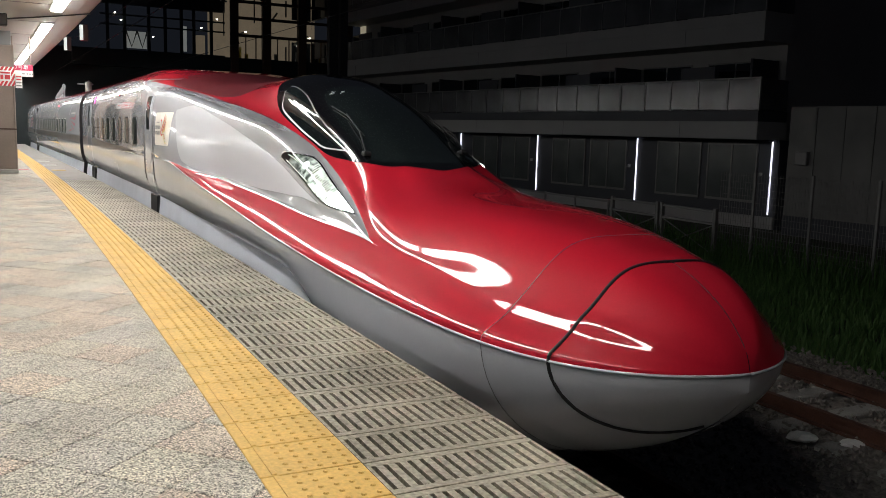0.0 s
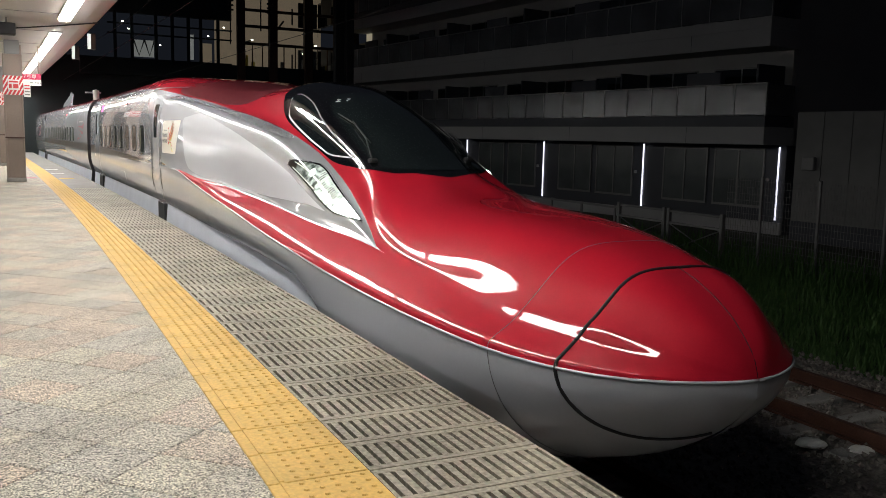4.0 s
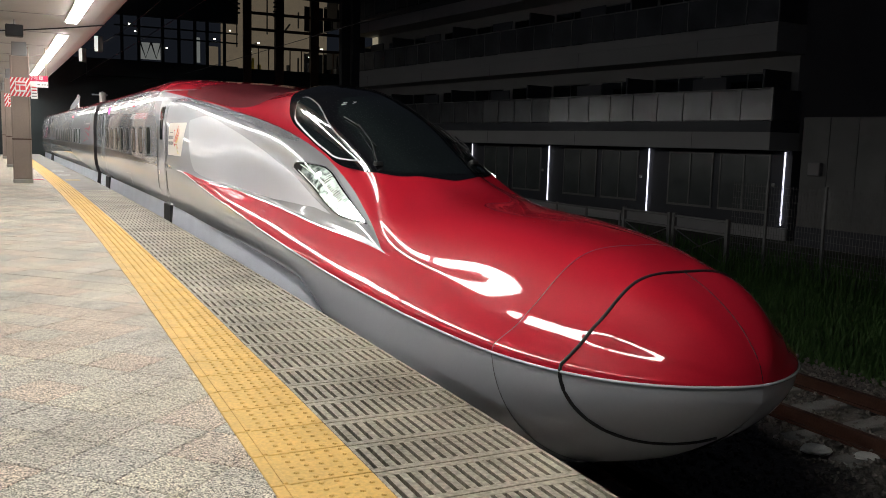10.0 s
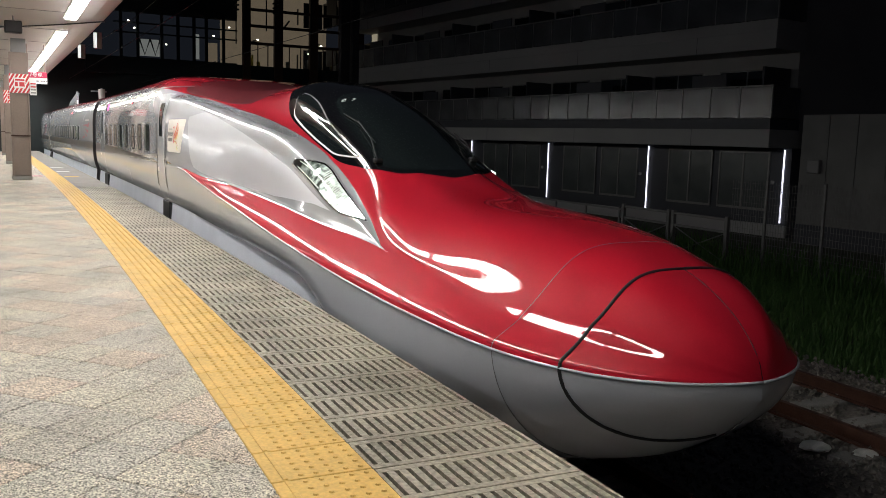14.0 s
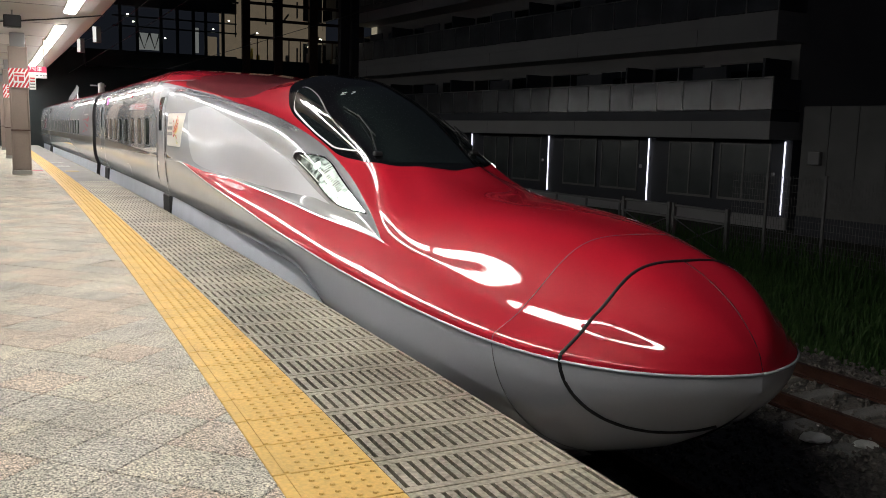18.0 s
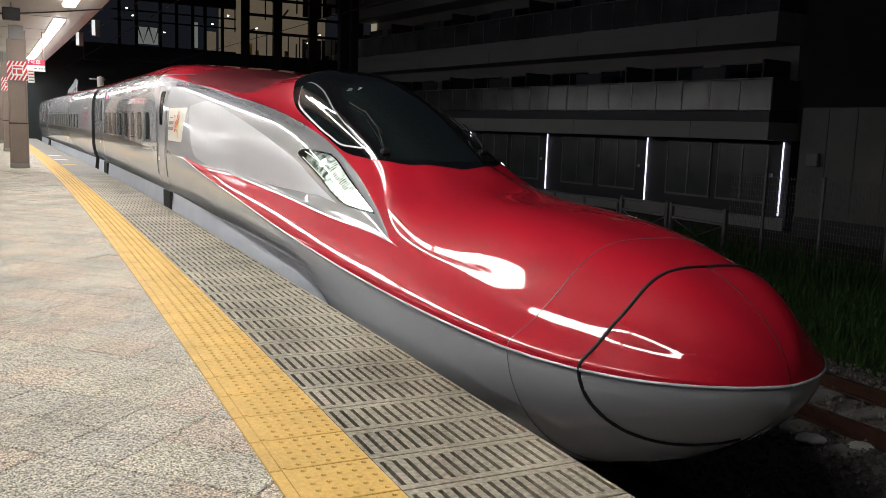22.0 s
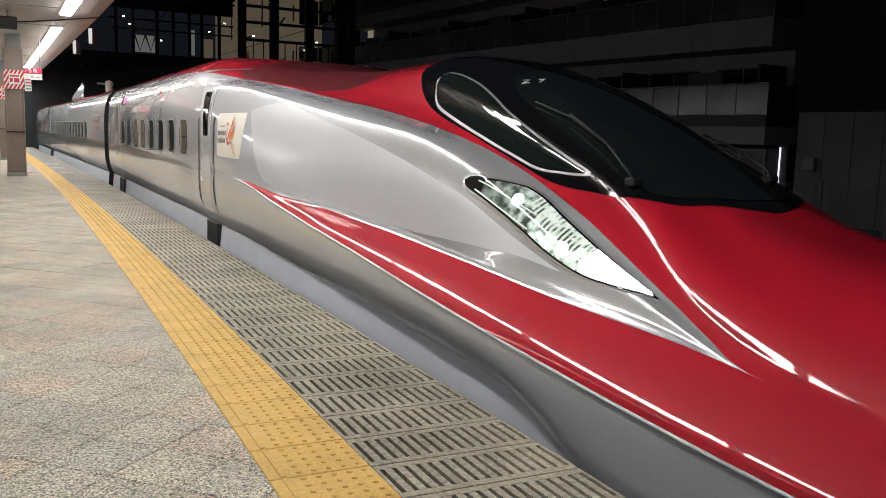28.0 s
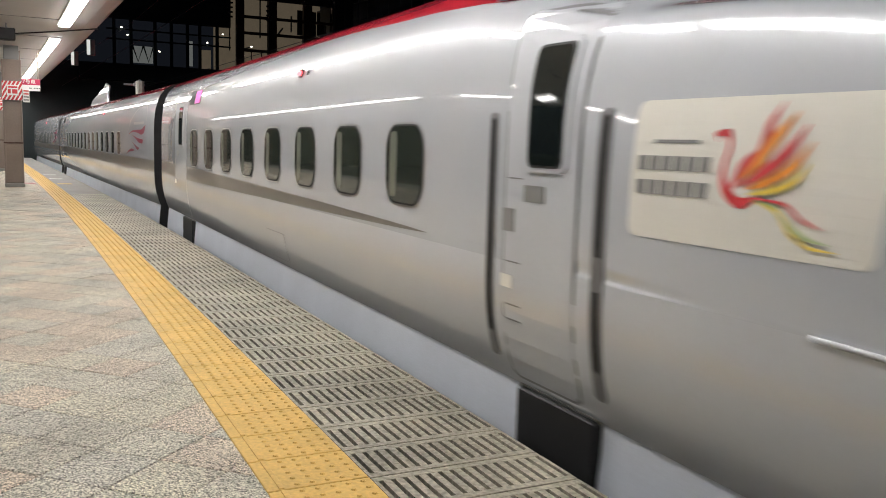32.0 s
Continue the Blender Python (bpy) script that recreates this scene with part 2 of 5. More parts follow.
def ribbon(bm, s0, s1, lat0, lat1, z, thick=0.0, step=0.6, mi=0):
    """A band along the curve between two offsets, as a slab where thick is given."""
    n = max(1, int(math.ceil((s1 - s0) / step)))
    ss = [s0 + (s1 - s0) * i / n for i in range(n + 1)]
    top = [(bm.verts.new(on(s, lat0, z)), bm.verts.new(on(s, lat1, z))) for s in ss]
    for p, q in zip(top, top[1:]):
        bm.faces.new((p[0], p[1], q[1], q[0])).material_index = mi
    if thick:
        low = [(bm.verts.new(on(s, lat0, z - thick)), bm.verts.new(on(s, lat1, z - thick))) for s in ss]
        for p, q, pl, ql in zip(top, top[1:], low, low[1:]):
            for f in ((p[0], q[0], ql[0], pl[0]), (q[1], p[1], pl[1], ql[1]), (pl[1], pl[0], ql[0], ql[1])):
                bm.faces.new(f).material_index = mi
        bm.faces.new((top[0][1], top[0][0], low[0][0], low[0][1])).material_index = mi
        bm.faces.new((top[-1][0], top[-1][1], low[-1][1], low[-1][0])).material_index = mi


def smooth_keys(keys):
    """A smooth monotone-ish curve through (x, y) keys."""
    xs, ys = [k[0] for k in keys], [k[1] for k in keys]
    ms = []
    for i in range(len(xs)):
        if 0 < i < len(xs) - 1:
            d0, d1 = (ys[i] - ys[i - 1]) / (xs[i] - xs[i - 1]), (ys[i + 1] - ys[i]) / (xs[i + 1] - xs[i])
            h0, h1 = xs[i] - xs[i - 1], xs[i + 1] - xs[i]
            ms.append(0.0 if d0 * d1 <= 0 else 3 * (h0 + h1) / ((2 * h1 + h0) / d0 + (h1 + 2 * h0) / d1))
        else:
            j = 0 if i == 0 else len(xs) - 2
            ms.append((ys[j + 1] - ys[j]) / (xs[j + 1] - xs[j]))

    def f(x):
        if x <= xs[0]:
            return ys[0]
        if x >= xs[-1]:
            return ys[-1]
        i = int(np.searchsorted(xs, x, side="right")) - 1
        h = xs[i + 1] - xs[i]
        t = (x - xs[i]) / h
        return (2 * t**3 - 3 * t**2 + 1) * ys[i] + (t**3 - 2 * t**2 + t) * h * ms[i] + (3 * t**2 - 2 * t**3) * ys[i + 1] + (t**3 - t**2) * h * ms[i + 1]

    return f


def stone_mat(name, tones, per_island):
    """Exposed-aggregate stone: fine pale and dark grit, each slab with a tone of its own."""
    m = bpy.data.materials.new(name)
    m.use_nodes = True
    nt = m.node_tree
    b = nt.nodes["Principled BSDF"]
    b.inputs["Roughness"].default_value = 0.75
    co = nt.nodes.new("ShaderNodeTexCoord")
    geo = nt.nodes.new("ShaderNodeNewGeometry")
    grit = nt.nodes.new("ShaderNodeTexVoronoi")
    grit.inputs["Scale"].default_value = 190
    fine = nt.nodes.new("ShaderNodeTexNoise")
    fine.inputs["Scale"].default_value = 260
    fine.inputs["Detail"].default_value = 3
    wide = nt.nodes.new("ShaderNodeTexNoise")
    wide.inputs["Scale"].default_value = 1.7
    wide.inputs["Detail"].default_value = 6
    for n in (grit, fine, wide):
        nt.links.new(geo.outputs["Position"], n.inputs["Vector"])
    tone = nt.nodes.new("ShaderNodeValToRGB")
    tone.color_ramp.interpolation = "CONSTANT"
    els = tone.color_ramp.elements
    for i, t in enumerate(tones):
        e = els[i] if i < 2 else els.new(i / len(tones))
        e.position, e.color = i / len(tones), (*t, 1)
    if per_island:
        nt.links.new(geo.outputs["Random Per Island"], tone.inputs[0])
    else:
        info = nt.nodes.new("ShaderNodeObjectInfo")
        nt.links.new(info.outputs["Random"], tone.inputs[0])
    sep = nt.nodes.new("ShaderNodeSeparateColor")
    nt.links.new(grit.outputs["Color"], sep.inputs[0])
    mixv = nt.nodes.new("ShaderNodeMath")
    mixv.operation = "ADD"
    nt.links.new(sep.outputs[0], mixv.inputs[0])
    nt.links.new(fine.outputs[0], mixv.inputs[1])
    ramp = nt.nodes.new("ShaderNodeMapRange")
    ramp.inputs[1].default_value, ramp.inputs[2].default_value = 0.45, 1.5
    ramp.inputs[3].default_value, ramp.inputs[4].default_value = 0.02, 2.05
    nt.links.new(mixv.outputs[0], ramp.inputs[0])
    stain = nt.nodes.new("ShaderNodeMapRange")
    stain.inputs[1].default_value, stain.inputs[2].default_value = 0.3, 0.7
    stain.inputs[3].default_value, stain.inputs[4].default_value = 0.78, 1.15
    nt.links.new(wide.outputs[0], stain.inputs[0])
    mul = nt.nodes.new("ShaderNodeMath")
    mul.operation = "MULTIPLY"
    nt.links.new(ramp.outputs[0], mul.inputs[0])
    nt.links.new(stain.outputs[0], mul.inputs[1])
    mix = nt.nodes.new("ShaderNodeMix")
    mix.data_type, mix.blend_type = "RGBA", "MULTIPLY"
    mix.inputs[0].default_value = 1
    nt.links.new(tone.outputs[0], mix.inputs[6])
    nt.links.new(mul.outputs[0], mix.inputs[7])
    nt.links.new(mix.outputs[2], b.inputs["Base Color"])
    bp = nt.nodes.new("ShaderNodeBump")
    bp.inputs["Strength"].default_value = 0.5
    bp.inputs["Distance"].default_value = 0.003
    nt.links.new(mixv.outputs[0], bp.inputs["Height"])
    nt.links.new(bp.outputs[0], b.inputs["Normal"])
    return m


STONE_TONES = [(0.465, 0.435, 0.365), (0.49, 0.415, 0.335), (0.43, 0.405, 0.35), (0.485, 0.45, 0.365), (0.50, 0.43, 0.35), (0.445, 0.415, 0.35)]
M_SLAB = stone_mat("aggregate_slab", STONE_TONES, False)
M_SLABS = stone_mat("aggregate_paving", STONE_TONES, True)
M_PINKRED = mat("print_red", (0.62, 0.05, 0.06), 0.35, 0, 0.03)
M_ORANGE = mat("print_orange", (0.80, 0.30, 0.04), 0.35, 0, 0.03)
M_GOLD = mat("print_yellow", (0.80, 0.62, 0.10), 0.35, 0, 0.03)
M_GREENP = mat("print_green", (0.42, 0.52, 0.25), 0.35, 0, 0.03)
M_GREYT = mat("print_grey", (0.22, 0.22, 0.22), 0.4, 0, 0.03)
M_LENS = mat("lamp_lens", (0.10, 0.13, 0.11), 0.06, 0.3, 0.5, 9.0, coat=0.6)
_nt = M_LENS.node_tree
_co, _sx = _nt.nodes.new("ShaderNodeTexCoord"), _nt.nodes.new("ShaderNodeSeparateXYZ")
_nt.links.new(_co.outputs["Object"], _sx.inputs[0])
_mr = _nt.nodes.new("ShaderNodeMapRange")
_mr.inputs[1].default_value, _mr.inputs[2].default_value = 5.05, 3.75
_mr.inputs[3].default_value, _mr.inputs[4].default_value = 0.0, 1.0
_nt.links.new(_sx.outputs[0], _mr.inputs[0])
_ns = _nt.nodes.new("ShaderNodeTexNoise")
_ns.inputs["Scale"].default_value = 14
_ns.inputs["Detail"].default_value = 4
_nt.links.new(_co.outputs["Object"], _ns.inputs["Vector"])
_nr = _nt.nodes.new("ShaderNodeMapRange")
_nr.inputs[1].default_value, _nr.inputs[2].default_value = 0.42, 0.62
_nr.inputs[3].default_value, _nr.inputs[4].default_value = 0.05, 2.6
_nt.links.new(_ns.outputs[0], _nr.inputs[0])
_pw = _nt.nodes.new("ShaderNodeMath")
_pw.operation = "MULTIPLY"
_nt.links.new(_mr.outputs[0], _pw.inputs[0])
_nt.links.new(_nr.outputs[0], _pw.inputs[1])
_bs = _nt.nodes["Principled BSDF"]
_bs.inputs["Emission Color"].default_value = (0.88, 1.0, 0.9, 1)
_nt.links.new(_pw.outputs[0], _bs.inputs["Emission Strength"])
M_LENSB = mat("ribbed_lens", (0.5, 0.55, 0.5), 0.15, 0.2, 0.3, 9.0, coat=0.6, emit=(0.9, 1.0, 0.9), power=0.6)
M_WINFRAME = mat("window_rim", (0.32, 0.32, 0.33), 0.3, 0.7, 0.05)
M_DOORGAP = mat("door_joint", (0.20, 0.20, 0.21), 0.4, 0.4, 0.05)
M_SIGNWHITE = mat("sign_white", (0.8, 0.8, 0.78), 0.4, 0, 0.03)
M_BRICKRED = mat("dark_red_cladding", (0.16, 0.015, 0.015), 0.6, 0, 0.1, 1.0)
M_BROWNST = mat("brown_steel", (0.07, 0.035, 0.025), 0.55, 0.2, 0.2)
M_TEALST = mat("teal_steel", (0.012, 0.020, 0.022), 0.55, 0.2, 0.2)
M_SPOT = mat("small_lamp", (0.9, 0.9, 0.8), 0.4, 0, 0, emit=(1.0, 0.95, 0.8), power=5.0)
M_LITFACE = mat("lit_sign_face", (0.8, 0.8, 0.78), 0.5, 0, 0, emit=(0.95, 1.0, 0.95), power=0.8)
M_COLDROOM = mat("lit_room", (0.7, 0.7, 0.68), 0.6, 0, 0.3, 1.0, emit=(0.95, 1.0, 0.95), power=0.12)
M_CREAM = mat("lit_blind", (0.7, 0.65, 0.55), 0.6, 0, 0.2, 1.0, emit=(1.0, 0.88, 0.62), power=0.22)


def letters(name, body, size, material, m, parent=None, depth=0.002):
    """Writing in the built-in font, as a mesh, centred at the pose m."""
    cu = bpy.data.curves.new(name, "FONT")
    cu.body, cu.size, cu.extrude = body, size, depth
    cu.align_x, cu.align_y = "CENTER", "CENTER"
    tmp = new("lettering", cu)
    bpy.context.view_layer.update()
    me = bpy.data.meshes.new_from_object(tmp.evaluated_get(bpy.context.evaluated_depsgraph_get()))
    bpy.data.objects.remove(tmp)
    bpy.data.curves.remove(cu)
    me.materials.clear()
    me.materials.append(material)
    me.transform(m)
    ob = new(name, me)
    if parent:
        ob.parent = parent
    return ob


# ---------------------------------------------------------------- the train's shape
# u: metres behind the nose's tip; v: towards the platform; z above the platform
HALF = 1.4725
def soft_keys(keys, width=0.14):
    """A curve through (x, y) keys, rounded off over a short stretch so that it bends evenly."""
    f = smooth_keys(keys)
    a, b = keys[0][0] - 1.0, keys[-1][0] + 1.0
    xs = np.arange(a, b, 0.02)
    ys = np.array([f(x) for x in xs])
    k = np.exp(-0.5 * (np.arange(-25, 26) * 0.02 / width) ** 2)
    ys = np.convolve(np.pad(ys, 25, mode="edge"), k / k.sum(), mode="valid")
    return lambda x: float(np.interp(x, xs, ys))


shoulder = soft_keys([(0, -0.044), (0.35, -0.054), (0.9, -0.043), (1.8, 0.018), (3.2, 0.129), (5, 0.297), (6, 0.402), (7.2, 0.512), (8, 0.590), (9.5, 0.725), (11, 0.72), (30, 0.72)])
centre = smooth_keys([(0, -0.044), (0.03, 0.05), (0.1, 0.15), (0.25, 0.29), (0.6, 0.465), (1.2, 0.605), (2, 0.687), (2.9, 0.737), (3.45, 0.815), (4.0, 1.01), (4.4, 1.20), (5.5, 1.645), (6.4, 1.85), (6.9, 1.90), (7.5, 1.875), (8.2, 1.85), (9, 1.88), (10, 1.98), (11, 2.12), (12.5, 2.21), (30, 2.21)])
crown = smooth_keys([(9, 1.88), (10, 1.98), (11, 2.12), (12.5, 2.21), (30, 2.21)])
squareness = smooth_keys([(8, 2.8), (10.5, 5.5), (30, 5.5)])
keel = smooth_keys([(0, -0.15), (0.1, -0.28), (0.3, -0.46), (0.8, -0.74), (1.6, -0.93), (3, -1.03), (5, -1.06), (30, -1.06)])


def half_width(u):
    x = min(max(u / 8.5, 0), 1)
    return 1.254 * (1 - math.exp(-((max(u, 0) / 0.543) ** 0.673))) + (HALF - 1.254) * x * (2 - x)


def rail(*keys):
    """A line along the hull: v, z and the tilt of the skin, in degrees above level, at each u."""
    return [soft_keys([(k[0], k[i]) for k in keys]) for i in (1, 2, 3)]


# the hull's own lines: spear (red over the chine), fairing's foot, its wall and shoulder, the cab's foot, wall and brow
R_FOOT = rail((0.3, 0.61, 0.08, 48), (0.6, 0.735, 0.09, 48), (1.2, 0.90, 0.138, 51), (2, 1.0, 0.25, 53), (2.6, 1.035, 0.322, 54), (2.95, 1.045, 0.362, 56), (3.2, 1.052, 0.383, 56), (4, 1.12, 0.425, 54), (5, 1.18, 0.502, 53), (6, 1.235, 0.565, 52), (7, 1.292, 0.617, 47), (7.5, 1.36, 0.645, 33), (8, 1.425, 0.667, 20), (9, 1.460, 0.727, 7), (9.55, 1.470, 0.752, 3), (11.5, 1.4725, 0.84, 0))
R_WALL = rail((0.3, 0.61, 0.08, 48), (0.6, 0.735, 0.09, 48), (1.2, 0.90, 0.138, 51), (2, 1.0, 0.25, 53), (2.6, 1.035, 0.322, 54), (2.95, 1.044, 0.364, 56), (3.2, 1.03, 0.400, 57), (4, 1.085, 0.465, 44), (5, 1.155, 0.562, 14), (6, 1.207, 0.625, 8), (7, 1.268, 0.685, 8), (8, 1.41, 0.735, 8), (9, 1.452, 0.80, 6), (9.55, 1.468, 0.83, 2), (11.5, 1.4725, 0.95, 0))
R_SHOULDER = rail((0.3, 0.61, 0.08, 48), (0.6, 0.735, 0.09, 48), (1.2, 0.90, 0.138, 51), (2, 1.0, 0.25, 53), (2.6, 1.035, 0.322, 54), (2.95, 1.043, 0.366, 56), (3.2, 1.01, 0.420, 56), (3.6, 0.985, 0.525, 50), (4.08, 0.985, 0.635, 44), (4.6, 1.005, 0.82, 35), (5.2, 1.045, 1.05, 30), (6, 1.088, 1.238, 28), (7.1, 1.138, 1.352, 28), (8.6, 1.225, 1.53, 27), (10.4, 1.35, 1.72, 25), (11.5, 1.43, 1.73, 24))
R_CAB = rail((0.3, 0.61, 0.08, 48), (0.6, 0.735, 0.09, 48), (1.2, 0.90, 0.138, 51), (2, 1.0, 0.25, 53), (2.6, 1.035, 0.322, 54), (2.95, 1.042, 0.368, 54), (3.1, 1.00, 0.415, 50), (3.7, 0.872, 0.60, 42), (4.3, 0.814, 0.835, 48), (4.9, 0.812, 1.045, 62), (5.5, 0.86, 1.21, 74), (6.2, 0.89, 1.338, 77), (7, 0.91, 1.445, 74), (8, 0.954, 1.555, 70), (9, 1.033, 1.68, 62), (10, 1.135, 1.785, 58), (11.5, 1.22, 1.92, 50))
R_SILL = rail((0.6, 0.60, 0.205, 54), (0.9, 0.74, 0.20, 50), (1.3, 0.855, 0.205, 48), (1.6, 0.895, 0.250, 45.2), (2, 0.93, 0.311, 42.5), (2.6, 0.975, 0.371, 40), (2.95, 0.955, 0.44, 35), (3.2, 0.918, 0.51, 31.5), (3.45, 0.855, 0.58, 28.5), (3.7, 0.765, 0.68, 26.5), (4, 0.67, 0.85, 23.5), (4.4, 0.63, 1.02, 22.5), (5, 0.64, 1.22, 21), (5.6, 0.655, 1.42, 20), (6.2, 0.66, 1.57, 20), (6.7, 0.635, 1.685, 26), (7.2, 0.61, 1.72, 42), (7.8, 0.62, 1.73, 60), (9, 0.72, 1.82, 68), (10, 0.86, 1.91, 68), (11.5, 1.02, 2.05, 66))
R_BROW = rail((0.6, 0.38, 0.405, 60), (1.2, 0.45, 0.545, 63), (2, 0.565, 0.625, 70), (2.9, 0.58, 0.670, 69), (3.45, 0.47, 0.765, 66), (4, 0.37, 0.962, 64), (4.4, 0.37, 1.148, 62), (5, 0.42, 1.39, 60), (5.5, 0.43, 1.56, 60), (6.2, 0.43, 1.755, 62), (6.8, 0.40, 1.84, 66), (7.5, 0.38, 1.835, 76), (8.2, 0.40, 1.83, 80), (9, 0.45, 1.865, 82), (10, 0.55, 1.96, 82), (11.5, 0.60, 2.14, 82))
Q_SPEAR, Q_FOOT, Q_WALL, Q_SHOULDER, Q_CAB, Q_SILL, Q_BROW = 0.93, 0.86, 0.80, 0.62, 0.50, 0.36, 0.20
RAILS = [(Q_FOOT, R_FOOT), (Q_WALL, R_WALL), (Q_SHOULDER, R_SHOULDER), (Q_CAB, R_CAB), (Q_SILL, R_SILL), (Q_BROW, R_BROW)]
roof_line = smooth_keys([(9.5, 0.50), (10.5, 0.54), (11.5, 0.565), (12.7, 0.55), (14, 0.50), (30, 0.48)])
crease = soft_keys([(2.4, -0.24), (3.2, -0.14), (4.0, -0.07), (5.0, 0.0), (6.5, 0.055), (8, 0.09), (10, 0.125), (12, 0.135), (30, 0.135)])


@functools.lru_cache(maxsize=None)
def nodes(u):
    """The section's nodes from the chine to the crown: q, v, z, tilt."""
    if u < 0.6:
        k, a = half_width(u) / half_width(0.6), shoulder(0.6)
        h = (centre(u) - shoulder(u)) / (centre(0.6) - a)
        return [(q, v * k, shoulder(u) + (z - a) * h, f) for q, v, z, f in nodes(0.6)]
    w, zs = half_width(u), shoulder(u)
    ns = [(1.0, w, zs, -4.0)]
    rs = [(q, r[0](u), r[1](u), r[2](u)) for q, r in RAILS]
    k = min(max((u - 2.85) / 0.2, 0), 1)
    for i in (1, 2, 3):
        rs[i] = (rs[i][0], *[a + k * (b - a) for a, b in zip(rs[0][1:], rs[i][1:])])
    foot = rs[0]
    rise = foot[2] - zs
    aft = min(max((u - 3.0) / 1.8, 0), 1)
    b = min(0.32 * rise, 0.055 + 0.025 * aft)
    ledge = min(max((rise - 0.03) / 0.10, 0), 1)
    ns[0] = (1.0, w, zs, (10 + 18 * aft) * ledge * min(max((8.2 - u) / 1.2, 0), 1))
    ns.append((Q_SPEAR, w - (0.36 + 0.40 * aft) * b * ledge, zs + b, (50 - 3 * aft) * ledge * min(max((8.0 - u) / 1.0, 0), 1)))
    return ns + rs + [(0.0, 0.0, centre(u), 90.0)]


@functools.lru_cache(maxsize=None)
def body_q(u):
    """How the lines run on over the even body of the car: pairs of q here and q on its rounded box."""
    top = roof_line(u)
    side = [2 / math.pi * math.acos(((z - 0.72) / (crown(u) - 0.72)) ** (squareness(u) / 2)) for z in (0.78, 0.84, 0.95, 1.62)]
    return [0.0, 0.5 * top, 0.84 * top, top, max(side[3], top + 0.02), side[2], side[1], side[0], 1.0]


def box_point(u, q):
    q = float(np.interp(q, (0.0, Q_BROW, Q_SILL, Q_CAB, Q_SHOULDER, Q_WALL, Q_FOOT, Q_SPEAR, 1.0), body_q(u)))
    a, n, zs = q * math.pi / 2, squareness(u), shoulder(u)
    return half_width(u) * math.sin(a) ** (2 / n), zs + (crown(u) - zs) * max(math.cos(a), 0) ** (2 / n)


def line_point(u, q):
    ns = nodes(u)
    i = next(k for k in range(len(ns) - 1) if q >= ns[k + 1][0] - 1e-9)
    (q0, v0, z0, f0), (q1, v1, z1, f1) = ns[i], ns[i + 1]
    t = (q0 - q) / (q0 - q1)
    ln = math.hypot(v1 - v0, z1 - z0)
    a0, a1 = math.radians(f0), math.radians(f1)
    h = (2 * t**3 - 3 * t**2 + 1, t**3 - 2 * t**2 + t, 3 * t**2 - 2 * t**3, t**3 - t**2)
    return (h[0] * v0 - h[1] * ln * math.sin(a0) + h[2] * v1 - h[3] * ln * math.sin(a1),
            h[0] * z0 + h[1] * ln * math.cos(a0) + h[2] * z1 + h[3] * ln * math.cos(a1))


def low_point(u, q):
    """Below the chine (q 1 to 2): a belly that turns under to a crease (q 1.4), then an upright skirt; the nose rounds off under itself."""
    w, zs, zk, zc = half_width(u), shoulder(u), keel(u), crease(u)
    tuck = 0.10
    if q <= 1.4:
        x = (q - 1) / 0.4
        v, z = w - tuck * x**2.6, zs + (zc - zs) * x
    else:
        x = (q - 1.4) / 0.6
        z = zc + (zk - zc) * x
        v = w - tuck + 0.10 * min(zc - z, 0.30)
    if u < 4.4:
        g = min(max((4.4 - u) / 1.9, 0), 1)
        g = g * g * (3 - 2 * g)
        a = (q - 1) * math.pi / 2
        e = max(1 - (u / 2.5) ** 1.5, 0) if u < 2.5 else 0.0
        vn = w * (1 - (1 - max(math.cos(a), 0) ** (0.9 + 0.35 * e)) * (0.07 + 0.93 * e))
        vn -= 0.09 * min(max((u - 1.0) / 1.8, 0), 1) * math.sin(a) ** 2
        v, z = v + g * (vn - v), z + g * (zs + (zk - zs) * math.sin(a) - z)
    return v, z


@functools.lru_cache(maxsize=None)
def outline(u, q):
    if q > 1:
        return low_point(u, q)
    b = min(max((u - 10.4) / 1.1, 0), 1)
    b = b * b * (3 - 2 * b)
    if b >= 1:
        return box_point(u, q)
    p = line_point(u, q)
    if b > 0:
        r = box_point(u, q)
        p = (p[0] + b * (r[0] - p[0]), p[1] + b * (r[1] - p[1]))
    return p


def section(u, q):
    """The hull at u; q from 0 (crown) over 1 (chine) to 2 (keel), negative on the far side."""
    v, z = outline(round(u, 4), round(abs(q), 5))
    return Vector((u, v if q >= 0 else -v, z))


def lifted(p, du, dq, lift):
    n = du.cross(dq)
    if n.length > 1e-9:
        n.normalize()
        if n.y * p.y + n.z * (p.z + 0.2) < 0:
            n = -n
        p = p + n * lift
    return p


def skin(u, q, lift=0.0):
    p = section(u, q)
    if not lift:
        return p
    e = 0.01
    return lifted(p, section(u + e, q) - section(max(u - e, 0.002), q), section(u, q + e) - section(u, q - e), lift)


@functools.lru_cache(maxsize=None)
def side_profile(u):
    pts = sorted((outline(u, round(0.3 + 1.69 * i / 240, 5))[::-1] for i in range(241)))
    return [p[0] for p in pts], [p[1] for p in pts]


def flank(u, z, lift=0.0, sg=1):
    """The hull's side at a height, where it is nearly upright."""
    zs, vs = side_profile(round(u, 4))
    return Vector((u, sg * (float(np.interp(z, zs, vs)) + lift), z))


